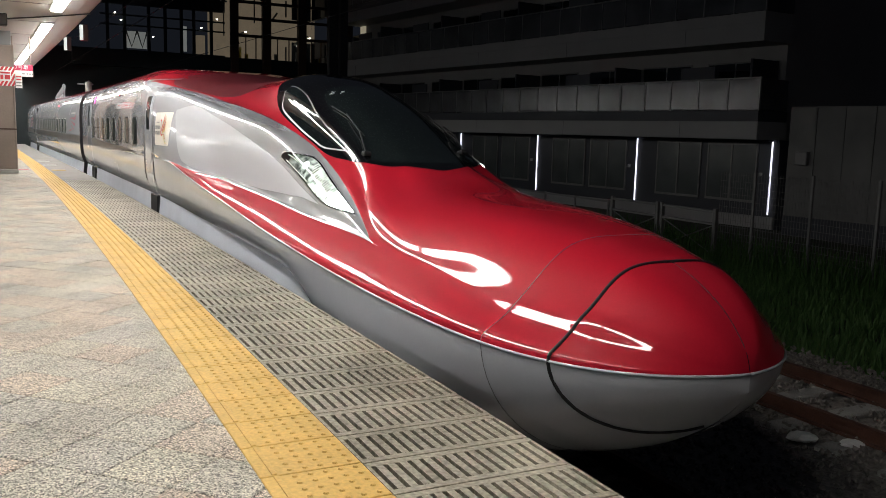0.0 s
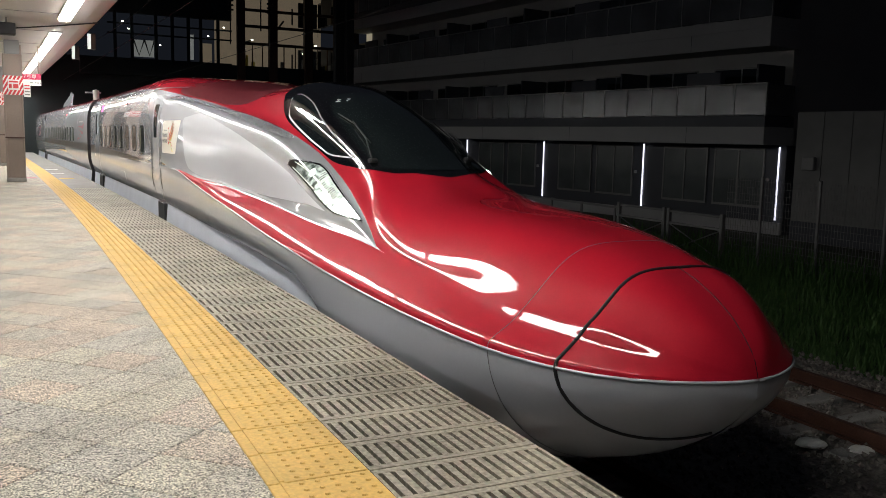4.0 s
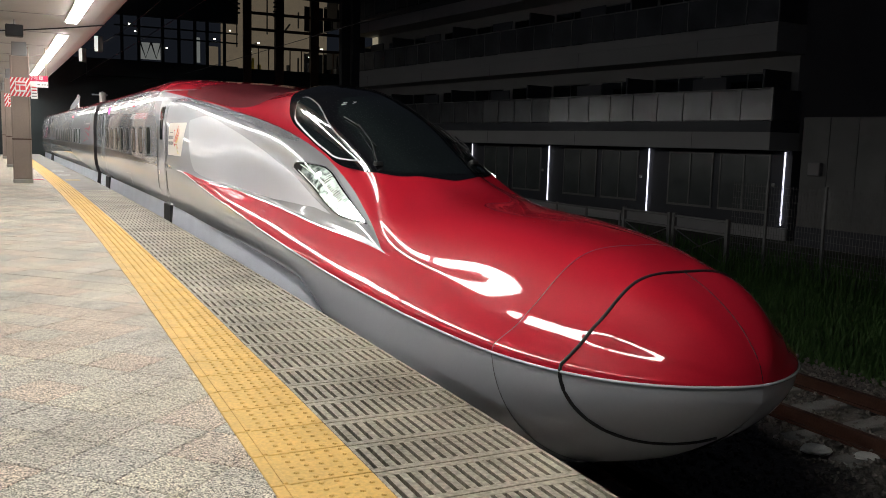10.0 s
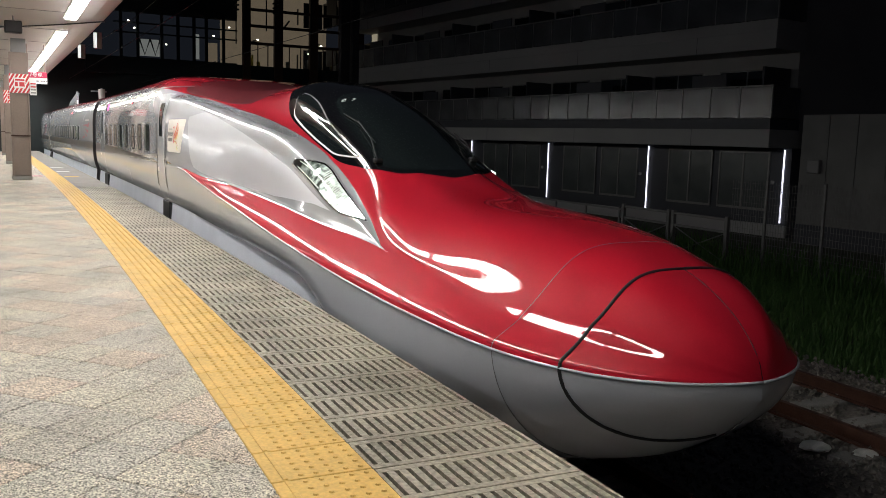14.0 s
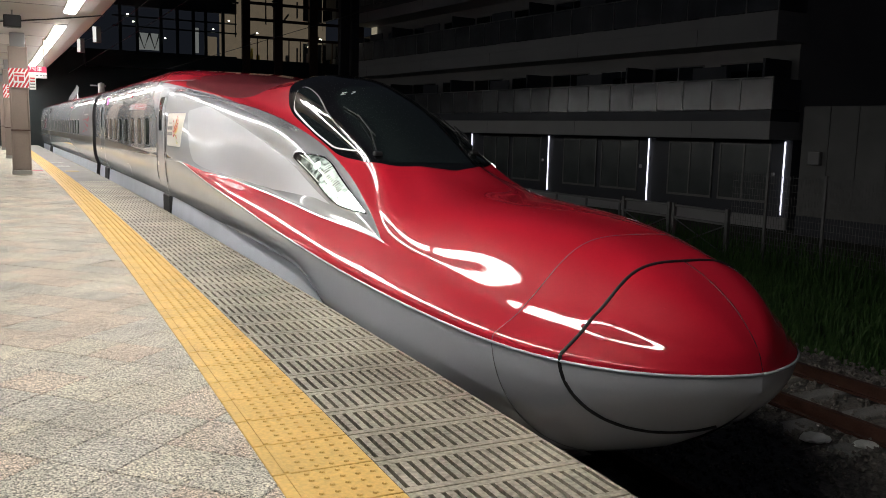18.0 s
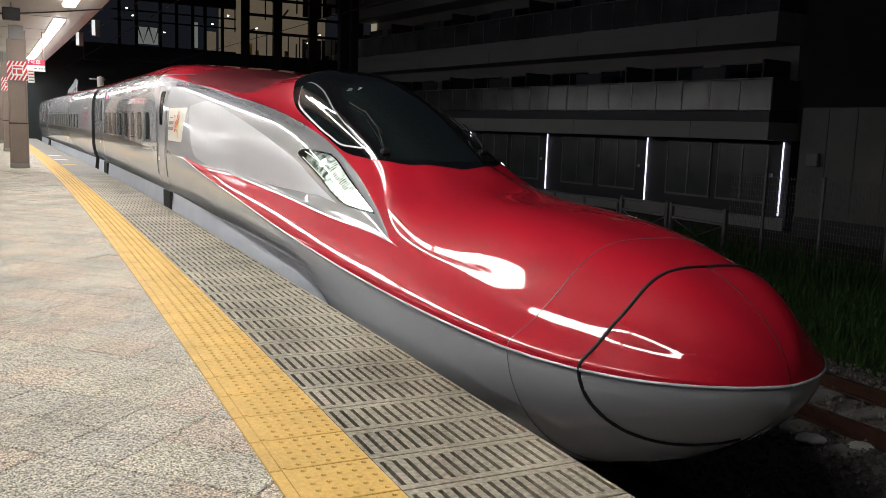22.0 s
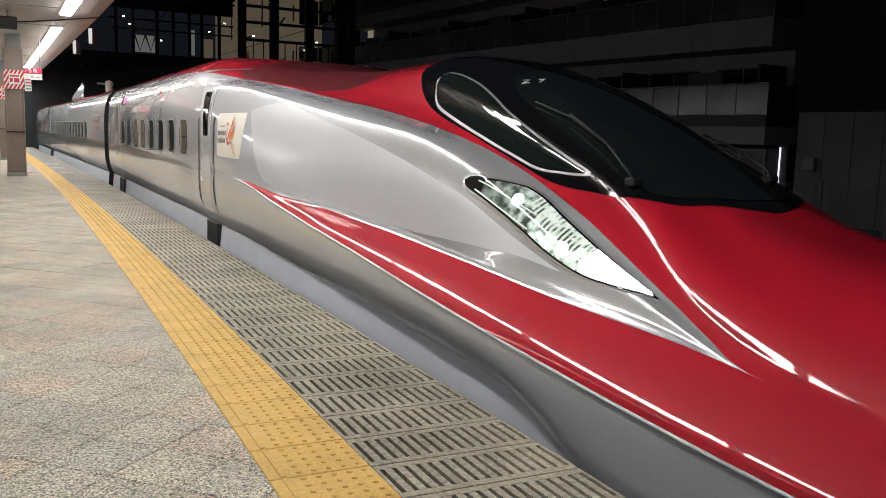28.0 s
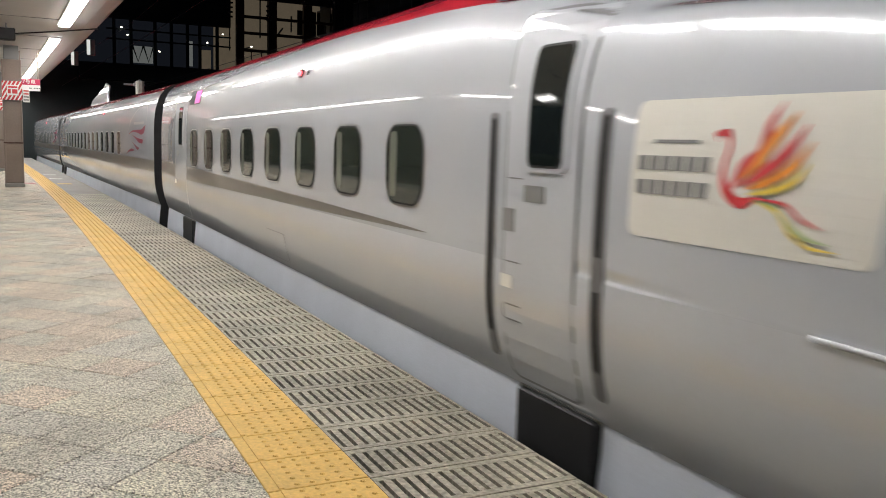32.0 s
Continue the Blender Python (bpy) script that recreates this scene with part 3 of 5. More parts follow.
def strip(name, us, lo, hi, rows, material, parent, lift=0.0, label="", mirror=False, ease=0, rim=0.0):
    """A part of the hull between two lines q = lo(u) and q = hi(u); ease 1 packs the rows towards hi, -1 towards lo."""
    bm = bmesh.new()
    sg = -1 if mirror else 1
    fr = [j / rows for j in range(rows + 1)]
    if ease > 0:
        fr = [1 - (1 - x) ** 2 for x in fr]
    elif ease < 0:
        fr = [x**2 for x in fr]
    grid = [[bm.verts.new(skin(u, sg * (lo(u) + (hi(u) - lo(u)) * x), lift)) for x in fr] for u in us]
    for a, b in zip(grid, grid[1:]):
        for j in range(rows):
            f = (a[j], b[j], b[j + 1], a[j + 1])
            bm.faces.new(f if mirror else f[::-1])
    if rim:
        edge = [r[0] for r in grid] + grid[-1][1:] + [r[-1] for r in grid[::-1]][1:] + grid[0][-2:0:-1]
        low = [bm.verts.new(v.co - Vector((0, v.co.y, v.co.z)).normalized() * rim) for v in edge]
        for i in range(len(edge)):
            k = (i + 1) % len(edge)
            bm.faces.new((edge[i], low[i], low[k], edge[k]))
    bmesh.ops.remove_doubles(bm, verts=bm.verts, dist=0.0004)
    bmesh.ops.recalc_face_normals(bm, faces=bm.faces)
    return part(name, bm, material, parent, label, smooth=True)


def plate(name, u0, u1, z0, z1, r, lift, material, parent, sg=1, label="", off=0.0, rim=0.008):
    """A thin plate with rounded corners on the flank; off moves it along a straight car."""
    bm = bmesh.new()
    rows = 14
    zs = []
    for j in range(rows + 1):
        zs.append(z0 + (z1 - z0) * (1 - math.cos(math.pi * j / rows)) / 2)
    grid = []
    for z in zs:
        d = max(r - min(z - z0, z1 - z), 0)
        ins = r - math.sqrt(max(r * r - d * d, 0))
        row = []
        for k in range(3):
            u = u0 + ins + (u1 - u0 - 2 * ins) * k / 2
            p = flank(u + off, z, lift, sg)
            row.append(bm.verts.new((u, p.y, p.z)))
        grid.append(row)
    for a, b in zip(grid, grid[1:]):
        for k in range(2):
            bm.faces.new((a[k], a[k + 1], b[k + 1], b[k]))
    edge = grid[0][:] + [g[2] for g in grid[1:]] + grid[-1][1::-1] + [g[0] for g in grid[-2:0:-1]]
    low = [bm.verts.new((v.co.x, v.co.y - sg * rim, v.co.z)) for v in edge]
    for i in range(len(edge)):
        k = (i + 1) % len(edge)
        bm.faces.new((edge[i], low[i], low[k], edge[k]))
    bmesh.ops.recalc_face_normals(bm, faces=bm.faces)
    return part(name, bm, material, parent, label)


def swoosh(name, pts, widths, material, parent, lift=0.006, sg=1, off=0.0):
    """A curved, tapering printed stroke on the flank through (u, z) points."""
    bm = bmesh.new()
    fu = smooth_keys([(i, p[0]) for i, p in enumerate(pts)])
    fz = smooth_keys([(i, p[1]) for i, p in enumerate(pts)])
    fw = smooth_keys([(i, w) for i, w in enumerate(widths)])
    prev = None
    for t in span(0, len(pts) - 1, 8 * (len(pts) - 1)):
        du, dz = fu(t + 0.05) - fu(t - 0.05), fz(t + 0.05) - fz(t - 0.05)
        ln = math.hypot(du, dz) or 1
        w = fw(t) / 2
        pair = []
        for k in (-1, 1):
            u, z = fu(t) - k * dz / ln * w, fz(t) + k * du / ln * w
            p = flank(u + off, z, lift, sg)
            pair.append(bm.verts.new((u, p.y, p.z)))
        if prev:
            bm.faces.new((prev[0], prev[1], pair[1], pair[0]))
        prev = pair
    return part(name, bm, material, parent)


def seam(name, pts, r, material, parent):
    bm = bmesh.new()
    tube(bm, pts, r, 6)
    return part(name, bm, material, parent, smooth=True)


def span(a, b, n):
    return [a + (b - a) * i / n for i in range(n + 1)]


def car_pose(s, length_a, length_b):
    """The pose of a car whose front lies at s, with bogies at length_a and length_b behind it."""
    p, q = on(s + length_a, TRACK), on(s + length_b, TRACK)
    e = (q - p).normalized()
    m = Matrix(((e.x, -e.y, 0, 0), (e.y, e.x, 0, 0), (0, 0, 1, 0), (0, 0, 0, 1)))
    m.translation = p - e * length_a
    return m


# lines on the hull, as q at u: the pale side panel, the black cab mask, the cab's side window, the windscreen, the headlight
def line_mid(u):
    return Q_FOOT + (1 - Q_FOOT) * min(max((u - 9.0) / 0.55, 0), 1)


panel_up = smooth_keys([(4.14, 0.722), (4.31, 0.714), (4.53, 0.705), (4.81, 0.693), (5.13, 0.682), (5.48, 0.679), (5.9, 0.671), (6.41, 0.659), (7.0, 0.644), (7.7, 0.633), (8.5, 0.625), (9.3, 0.66)])
panel_low = smooth_keys([(4.14, 0.724), (4.31, 0.738), (4.48, 0.748), (4.73, 0.771), (5.03, 0.786), (5.39, 0.797), (5.79, 0.808), (6.24, 0.820), (6.8, 0.828), (7.4, 0.832), (8.1, 0.822), (8.7, 0.785), (9.3, 0.67)])
mask_low = smooth_keys([(3.69, 0.0), (3.72, 0.06), (3.84, 0.172), (3.93, 0.235), (4.02, 0.290), (4.17, 0.352), (4.40, 0.415), (4.55, 0.455), (4.68, 0.476), (4.83, 0.485), (5.0, 0.486), (5.27, 0.482), (5.46, 0.474), (6.08, 0.449), (6.34, 0.431), (6.59, 0.400), (6.77, 0.355), (6.88, 0.27), (6.94, 0.15), (6.96, 0.0)])
pane_up = smooth_keys([(4.48, 0.360), (4.74, 0.357), (5.06, 0.348), (5.40, 0.332), (5.70, 0.302), (5.95, 0.283), (6.19, 0.278), (6.36, 0.288), (6.43, 0.318), (6.45, 0.345)])
pane_low = smooth_keys([(4.48, 0.364), (4.58, 0.395), (4.69, 0.425), (4.80, 0.455), (4.92, 0.468), (5.19, 0.469), (5.52, 0.459), (5.98, 0.437), (6.24, 0.419), (6.34, 0.400), (6.42, 0.368), (6.45, 0.349)])
screen_edge = smooth_keys([(3.83, 0.09), (3.95, 0.20), (4.10, 0.285), (4.40, 0.305), (4.78, 0.293), (5.16, 0.268), (5.41, 0.250), (5.70, 0.205), (5.76, 0.15)])
lamp_up = smooth_keys([(3.50, 0.553), (3.79, 0.552), (4.05, 0.549), (4.34, 0.543), (4.58, 0.534), (4.72, 0.540), (4.80, 0.558), (4.90, 0.586), (5.04, 0.617), (5.13, 0.634), (5.165, 0.647)])
lamp_low = smooth_keys([(3.50, 0.560), (3.55, 0.585), (3.67, 0.634), (3.84, 0.675), (3.98, 0.692), (4.10, 0.694), (4.30, 0.686), (4.57, 0.669), (4.86, 0.661), (5.06, 0.660), (5.13, 0.658), (5.165, 0.651)])
CAR1_END = 22.18
SKIRT_Q = 1.4


def cab_door(car, sg, u0, u1, glass):
    door = plate("door", u0, u1, 0.18, 1.84, 0.05, 0.004, M_SILVER, car, sg, "flush silver sliding door with a narrow window")
    plate("joint", u0 - 0.016, u1 + 0.016, 0.165, 1.856, 0.06, 0.001, M_DOORGAP, door, sg)
    plate("window_frame", glass[0] - 0.045, glass[1] + 0.045, 1.135, 1.705, 0.05, 0.012, M_SILVER, door, sg)
    plate("window_rim", glass[0] - 0.012, glass[1] + 0.012, 1.155, 1.682, 0.035, 0.015, M_RUBBER, door, sg)
    plate("pane", glass[0], glass[1], 1.167, 1.67, 0.03, 0.018, M_GLASS, door, sg)
    for a, b, c, d in ((0.16, 0.34, 1.003, 1.077), (-0.02, 0.10, 0.86, 0.965), (-0.02, 0.10, 0.60, 0.66)):
        plate("notice", u1 - b + 0.02, u1 - a, c, d, 0.005, 0.007, M_GREYT if d > 0.9 else M_STICKER, door, sg)
    for z in (0.45, 0.52, 0.72, 1.10):
        plate("hinge_line", u1 - 0.14, u1 - 0.02, z, z + 0.006, 0.002, 0.007, M_DOORGAP, door, sg)
    return door


def door_step(a, b, sg, car, w, label=""):
    bm = bmesh.new()
    v = w - 0.052
    box(bm, (a, min(sg * (v - 0.05), sg * v), -0.62), (b, max(sg * (v - 0.05), sg * v), 0.135), 0.008)
    return part("door_step", bm, M_RUBBER, car, label)


def lead_car():
    car = tagged(new("lead_car"), "silver and red high-speed lead car with a long nose", "train car")
    us_nose = [0.0, 0.005, 0.015, 0.03, 0.05, 0.08, 0.12, 0.17, 0.23, 0.3, 0.38, 0.46, 0.54, 0.62, 0.72, 0.84, 0.96, 1.1] + span(1.22, 10.6, 90)
    us = us_nose + span(10.6, CAR1_END, 20)[1:]
    us_fair = [2.86] + [u for u in us if u > 2.9]
    us_spear = [u for u in us_nose if u < 9.5] + [9.54]
    for mir in (False, True):
        sg = -1 if mir else 1
        strip("lower_side", us, lambda u: 1.0, lambda u: SKIRT_Q if u > 2.2 else SKIRT_Q + 0.6 * min((2.2 - u) / 1.2, 1), 10, M_SILVER, car, mirror=mir, label="silver lower side")
        strip("skirt", [1.0] + [u for u in us if u > 1.05], lambda u: SKIRT_Q if u > 2.2 else SKIRT_Q + 0.6 * min((2.2 - u) / 1.2, 1), lambda u: 2.0, 10, M_SKIRT, car, lift=-0.006, mirror=mir, label="blue-grey skirt below the body")
        strip("red_side", us_spear, line_mid, lambda u: 1.0, 20, M_RED, car, mirror=mir, label="glossy red flank tapering to a point")
        strip("fairing", us_fair, lambda u: Q_CAB, line_mid, 36, M_FAIR, car, mirror=mir, label="silver upper side with a swept arc")
        strip("flank_band", [9.0] + [u for u in us if u > 9.05], line_mid, lambda u: 1.0, 8, M_SILVER, car, mirror=mir, lift=-0.0015, label="silver side behind the red point")
        strip("hood", us, lambda u: 0.0, lambda u: Q_CAB, 40, M_RED, car, mirror=mir, label="glossy red nose and roof")
        # shade over the rising roof, painted as a darker strip on the red
        strip("roof_shade", span(7.35, 10.75, 34), lambda u: 0.0, smooth_keys([(7.35, 0.05), (7.6, 0.28), (8.0, 0.44), (8.6, 0.485), (10.2, 0.49), (10.6, 0.47), (10.75, 0.40)]), 10, M_ROOFSHADE, car, lift=0.002, mirror=mir, label="matte dark red strip with the roof's shade painted in")
        strip("side_panel", span(4.15, 9.28, 60), panel_up, panel_low, 14, M_GREYP, car, lift=0.0012, mirror=mir, label="pale grey side panel")
        strip("cab_mask", [3.692] + span(3.70, 6.9, 70) + [6.93, 6.955], lambda u: 0.0, mask_low, 24, M_BLACK, car, lift=0.004, mirror=mir, label="gloss black surround of the cab windows")
        win = strip("cab_side_window", span(4.482, 6.448, 60), lambda u: pane_up(u) - 0.005, lambda u: pane_low(u) + 0.005, 8, M_WINTRIM, car, lift=0.008, mirror=mir, rim=0.006, label="dark cab side window in a bright metal frame")
        strip("pane", span(4.52, 6.425, 60), lambda u: pane_up(u) + 0.004, lambda u: max(pane_low(u) - 0.004, pane_up(u) + 0.005), 8, M_GLASS, win, lift=0.011, mirror=mir)
        strip("windscreen", span(3.83, 5.76, 44), lambda u: 0.0, screen_edge, 14, M_GLASS, car, lift=0.008, mirror=mir, label="dark raked windscreen")
        lamp = strip("headlight", span(3.49, 5.175, 48), lambda u: lamp_up(u) - 0.010, lambda u: lamp_low(u) + 0.010, 8, M_FAIR, car, lift=0.003, mirror=mir, rim=0.004, label="swept lit headlight behind a clear lens")
        strip("housing", span(3.50, 5.165, 48), lamp_up, lamp_low, 8, M_BLACK, lamp, lift=0.006, mirror=mir)
        mid = lambda u: (lamp_up(u) + lamp_low(u)) / 2
        strip("lens", span(3.54, 4.98, 40), lambda u: lamp_up(u) + 0.008, lambda u: max(lamp_low(u) - 0.008, lamp_up(u) + 0.009), 8, M_LENS, lamp, lift=0.009, mirror=mir)
        for i in range(22):
            a = 3.86 + i * 0.034
            strip("lens_rib", span(a, a + 0.017, 2), lambda u: lamp_up(u) + 0.010, lambda u: lamp_low(u) - 0.012 - 0.07 * max((u - 4.0) / 0.6, 0), 4, M_LENSB, lamp, lift=0.012, mirror=mir)
        strip("low_beam", span(3.55, 4.02, 14), lambda u: lamp_up(u) + 0.008, lambda u: max(lamp_low(u) - 0.012, lamp_up(u) + 0.010), 4, M_LAMP, lamp, lift=0.013, mirror=mir)
        for uu, qq, rr in ((4.68, 0.600, 0.042), (4.20, 0.640, 0.045)):
            bm = bmesh.new()
            c = skin(uu, sg * qq, 0.014)
            ex = (skin(uu + 0.02, sg * qq, 0.014) - c).normalized()
            ey = (skin(uu, sg * (qq + 0.01), 0.014) - c).normalized()
            ring = [bm.verts.new(c + rr * (math.cos(k * math.tau / 20) * ex + math.sin(k * math.tau / 20) * ey)) for k in range(20)]
            top = bm.verts.new(c + 0.012 * ex.cross(ey) * (1 if ex.cross(ey).y * sg > 0 else -1))
            for k in range(20):
                bm.faces.new((ring[k], ring[(k + 1) % 20], top))
            part("lamp_bowl", bm, M_LAMP, lamp)
        for q0, q1 in ((0.628, 0.600), (0.652, 0.655)):
            seam("light_bar", [skin(u, sg * (q1 + (q0 - q1) * (u - 4.5) / 0.53), 0.012) for u in span(4.5, 5.03, 8)], 0.005, M_LENSB, lamp)
    for shift in (0.0, -1.0):
        at = lambda u, q, h: skin(u, q + shift * 0.545, h)
        wip = seam("wiper", [at(4.19, 0.298, 0.015), at(4.24, 0.296, 0.05), at(4.56, 0.255, 0.06), at(4.95, 0.225, 0.055)], 0.008, M_RUBBER, car)
        seam("blade", [at(4.50, 0.245, 0.03), at(4.95, 0.222, 0.03), at(5.28, 0.243, 0.03)], 0.007, M_RUBBER, wip)
        bm = bmesh.new()
        c = at(4.19, 0.298, 0.015)
        box(bm, c - Vector((0.04, 0.04, 0.015)), c + Vector((0.04, 0.04, 0.03)), 0.012)
        part("pivot", bm, M_RUBBER, wip)
    for sg in (1, -1):
        # joints of the nose cover
        seam("cover_joint", [skin(0.67, sg * q, 0.0) for q in span(0, 1, 60)] + [skin(0.67 - 0.50 * (q - 1) ** 1.5, sg * q, 0.0) for q in span(1.02, 1.9, 22)], 0.012, M_RUBBER, car)
        seam("front_joint", [skin(1.14, sg * q, 0.0) for q in span(0, 1, 60)] + [skin(1.14 - 0.14 * (q - 1), sg * q, 0.0) for q in span(1.02, 1.9, 18)], 0.0028, M_DOORGAP, car)
        seam("rim_line", [skin(u, sg * 1.0, 0.002) for u in us_spear], 0.010, M_SILVER, car)
        # doors, steps, windows
        cab_door(car, sg, 10.72, 11.27, (10.83, 11.07))
        cab_door(car, sg, 19.86, 20.78, (20.14, 20.40))
        for a, b in ((10.54, 10.58), (11.385, 11.425)):
            rail = plate("grab_slot", a - 0.02, b + 0.02, 0.24, 1.40, 0.02, 0.003, M_DOORGAP, car, sg)
            plate("recess", a, b, 0.36, 1.375, 0.015, 0.006, M_RUBBER, rail, sg)
        for a, b in ((10.60, 11.20), (19.75, 20.5)):
            step = door_step(a, b, sg, car, half_width(a), "dark folded door step")
            plate("step_rim", a - 0.01, b + 0.01, 0.125, 0.145, 0.005, 0.018, M_STRIPE, step, sg)
        for k in range(8):
            a = 12.19 + 0.974 * k
            w = plate("window", a - 0.02, a + 0.54, 0.882, 1.37, 0.15, 0.004, M_WINFRAME, car, sg)
            plate("seal", a - 0.006, a + 0.526, 0.893, 1.358, 0.145, 0.007, M_RUBBER, w, sg)
            plate("pane", a + 0.006, a + 0.514, 0.904, 1.347, 0.14, 0.009, M_WINDOW, w, sg)
            plate("curtain", a + 0.36, a + 0.46, 0.93, 1.318, 0.03, 0.0105, M_BLIND, w, sg)
        # taupe stripe that swells towards the rear
        bm = bmesh.new()
        prev = None
        for u in span(12.13, CAR1_END, 40):
            t = min((u - 12.13) / 8.0, 1)
            zc = 0.762 + 0.02 * t
            hw = 0.002 + 0.095 * t**0.75
            pair = [bm.verts.new(flank(u, zc + k * hw, 0.0025, sg)) for k in (-1, -0.33, 0.33, 1)]
            if prev:
                for i in range(3):
                    bm.faces.new((prev[i], prev[i + 1], pair[i + 1], pair[i]))
            prev = pair
        bmesh.ops.recalc_face_normals(bm, faces=bm.faces)
        part("taupe_stripe", bm, M_STRIPE, car, "taupe stripe under the windows")
        st = plate("poster", 9.38, 10.39, 0.934, 1.42, 0.04, 0.003, M_STICKER, car, sg, "cream sticker with a red and orange bird emblem")
        for z, h, a, b in ((1.275, 0.012, 10.06, 10.34), (1.20, 0.05, 10.0, 10.36), (1.115, 0.05, 10.0, 10.36)):
            n = 1 if h < 0.02 else 6
            for i in range(n):
                w = (b - a) / n
                plate("print_bar", a + i * w + 0.008, a + (i + 0.75) * w + 0.008, z - h / 2, z + h / 2, 0.003, 0.006, M_GREYT, st, sg, rim=0.001)
        for pts, ws, m, h in (
            ([(9.985, 1.275), (10.0, 1.30), (9.955, 1.305), (9.935, 1.26), (9.95, 1.19), (9.925, 1.12), (9.86, 1.085), (9.80, 1.11)], [0.003, 0.012, 0.026, 0.014, 0.018, 0.036, 0.034, 0.006], M_PINKRED, 0.006),
            ([(9.90, 1.13), (9.86, 1.20), (9.80, 1.25), (9.795, 1.32), (9.76, 1.40)], [0.012, 0.05, 0.045, 0.03, 0.003], M_PINKRED, 0.0062),
            ([(9.87, 1.16), (9.81, 1.22), (9.77, 1.28), (9.70, 1.37)], [0.008, 0.036, 0.036, 0.003], M_ORANGE, 0.0072),
            ([(9.86, 1.14), (9.78, 1.19), (9.72, 1.24), (9.66, 1.33)], [0.008, 0.036, 0.038, 0.003], M_PINKRED, 0.0064),
            ([(9.84, 1.13), (9.76, 1.16), (9.69, 1.20), (9.63, 1.28)], [0.006, 0.028, 0.03, 0.003], M_ORANGE, 0.0074),
            ([(9.83, 1.115), (9.75, 1.13), (9.68, 1.155), (9.63, 1.215)], [0.005, 0.02, 0.022, 0.003], M_GOLD, 0.0084),
            ([(9.82, 1.10), (9.74, 1.085), (9.68, 1.04), (9.60, 1.0), (9.53, 0.99)], [0.005, 0.018, 0.018, 0.012, 0.002], M_GREENP, 0.006),
            ([(9.80, 1.095), (9.71, 1.065), (9.66, 1.01), (9.58, 0.975), (9.50, 0.972)], [0.004, 0.010, 0.012, 0.010, 0.002], M_GOLD, 0.007),
            ([(9.81, 1.105), (9.70, 1.095), (9.63, 1.055), (9.56, 1.03)], [0.004, 0.010, 0.010, 0.002], M_PINKRED, 0.0078),
        ):
            swoosh("emblem_stroke", pts, ws, m, st, h, sg=sg)
        disp = plate("destination_display", 18.98, 19.72, 1.69, 1.87, 0.03, 0.004, M_RUBBER, car, sg, "small destination display glowing pink")
        plate("glow", 19.0, 19.34, 1.70, 1.86, 0.02, 0.008, M_PINK, disp, sg)
        plate("hatch", 15.05, 15.65, 0.19, 0.445, 0.02, 0.0015, M_DOORGAP, car, sg)
        plate("hatch_cover", 15.056, 15.644, 0.196, 0.439, 0.018, 0.003, M_SILVER, car, sg)
        lampred = plate("door_lamp", 14.60, 14.72, 1.755, 1.825, 0.03, 0.012, M_RUBBER, car, sg, "small red side lamp")
        plate("glow", 14.625, 14.695, 1.77, 1.81, 0.018, 0.016, M_REDGLOW, lampred, sg)
        plate("side_sensor", 14.41, 14.45, 1.76, 1.80, 0.02, 0.02, M_RUBBER, car, sg)
        plate("rain_gutter", 10.62, 11.62, 1.945, 1.965, 0.008, 0.02, M_WINFRAME, car, sg)
    seam("centre_joint", [skin(u, 0.0, 0.0) for u in span(0.004, 0.66, 24)], 0.003, M_RUBBER, car)
    a, b = skin(5.66, 0.200, 0.014), skin(5.50, 0.110, 0.014)
    ex = (b - a).normalized()
    ny = (skin(5.60, 0.140, 0.014) - skin(5.52, 0.160, 0.014)).normalized()
    ez = ex.cross(ny).normalized()
    ey = ez.cross(ex)
    fr = Matrix((ex, ey, ez)).transposed().to_4x4()
    fr.translation = (a + b) / 2
    letters("set_number", "Z  7", 0.095, M_SIGNWHITE, fr, car)
    bm = bmesh.new()
    bm.faces.new([bm.verts.new(section(CAR1_END, q)) for q in span(-2, 2, 60)])
    part("end_wall", bm, M_DARKSTEEL, car)
    bogies(car, (4.5, 18.5))
    gangway(car, CAR1_END)
    return car


def bogies(car, places):
    for u in places:
        bm = bmesh.new()
        for sg in (-1, 1):
            box(bm, (u - 1.7, sg * 0.95 - 0.1, -1.05), (u + 1.7, sg * 0.95 + 0.1, -0.85), 0.03)
        box(bm, (u - 0.3, -0.95, -1.0), (u + 0.3, 0.95, -0.85), 0.03)
        bg_ = part("bogie", bm, M_DARKSTEEL, car, "dark steel bogie")
        for du in (-1.25, 1.25):
            for sg in (-1, 1):
                bm = bmesh.new()
                tube(bm, [(u + du, sg * 0.65, -0.87), (u + du, sg * 0.78, -0.87)], 0.43, 24)
                part("wheel", bm, M_DARKSTEEL, bg_)


def gangway(car, u):
    bm = bmesh.new()
    prof = [(p.y * 0.955, (p.z - 0.4) * 0.965 + 0.4) for p in (section(14, q) for q in span(-1.75, 1.75, 48))]
    a = [bm.verts.new((u, y, z)) for y, z in prof]
    b = [bm.verts.new((u + 0.42, y, z)) for y, z in prof]
    for i in range(len(prof) - 1):
        bm.faces.new((a[i], a[i + 1], b[i + 1], b[i]))
    bmesh.ops.recalc_face_normals(bm, faces=bm.faces)
    part("gangway_hood", bm, M_RUBBER, car, "black rubber gangway between the cars", smooth=True)


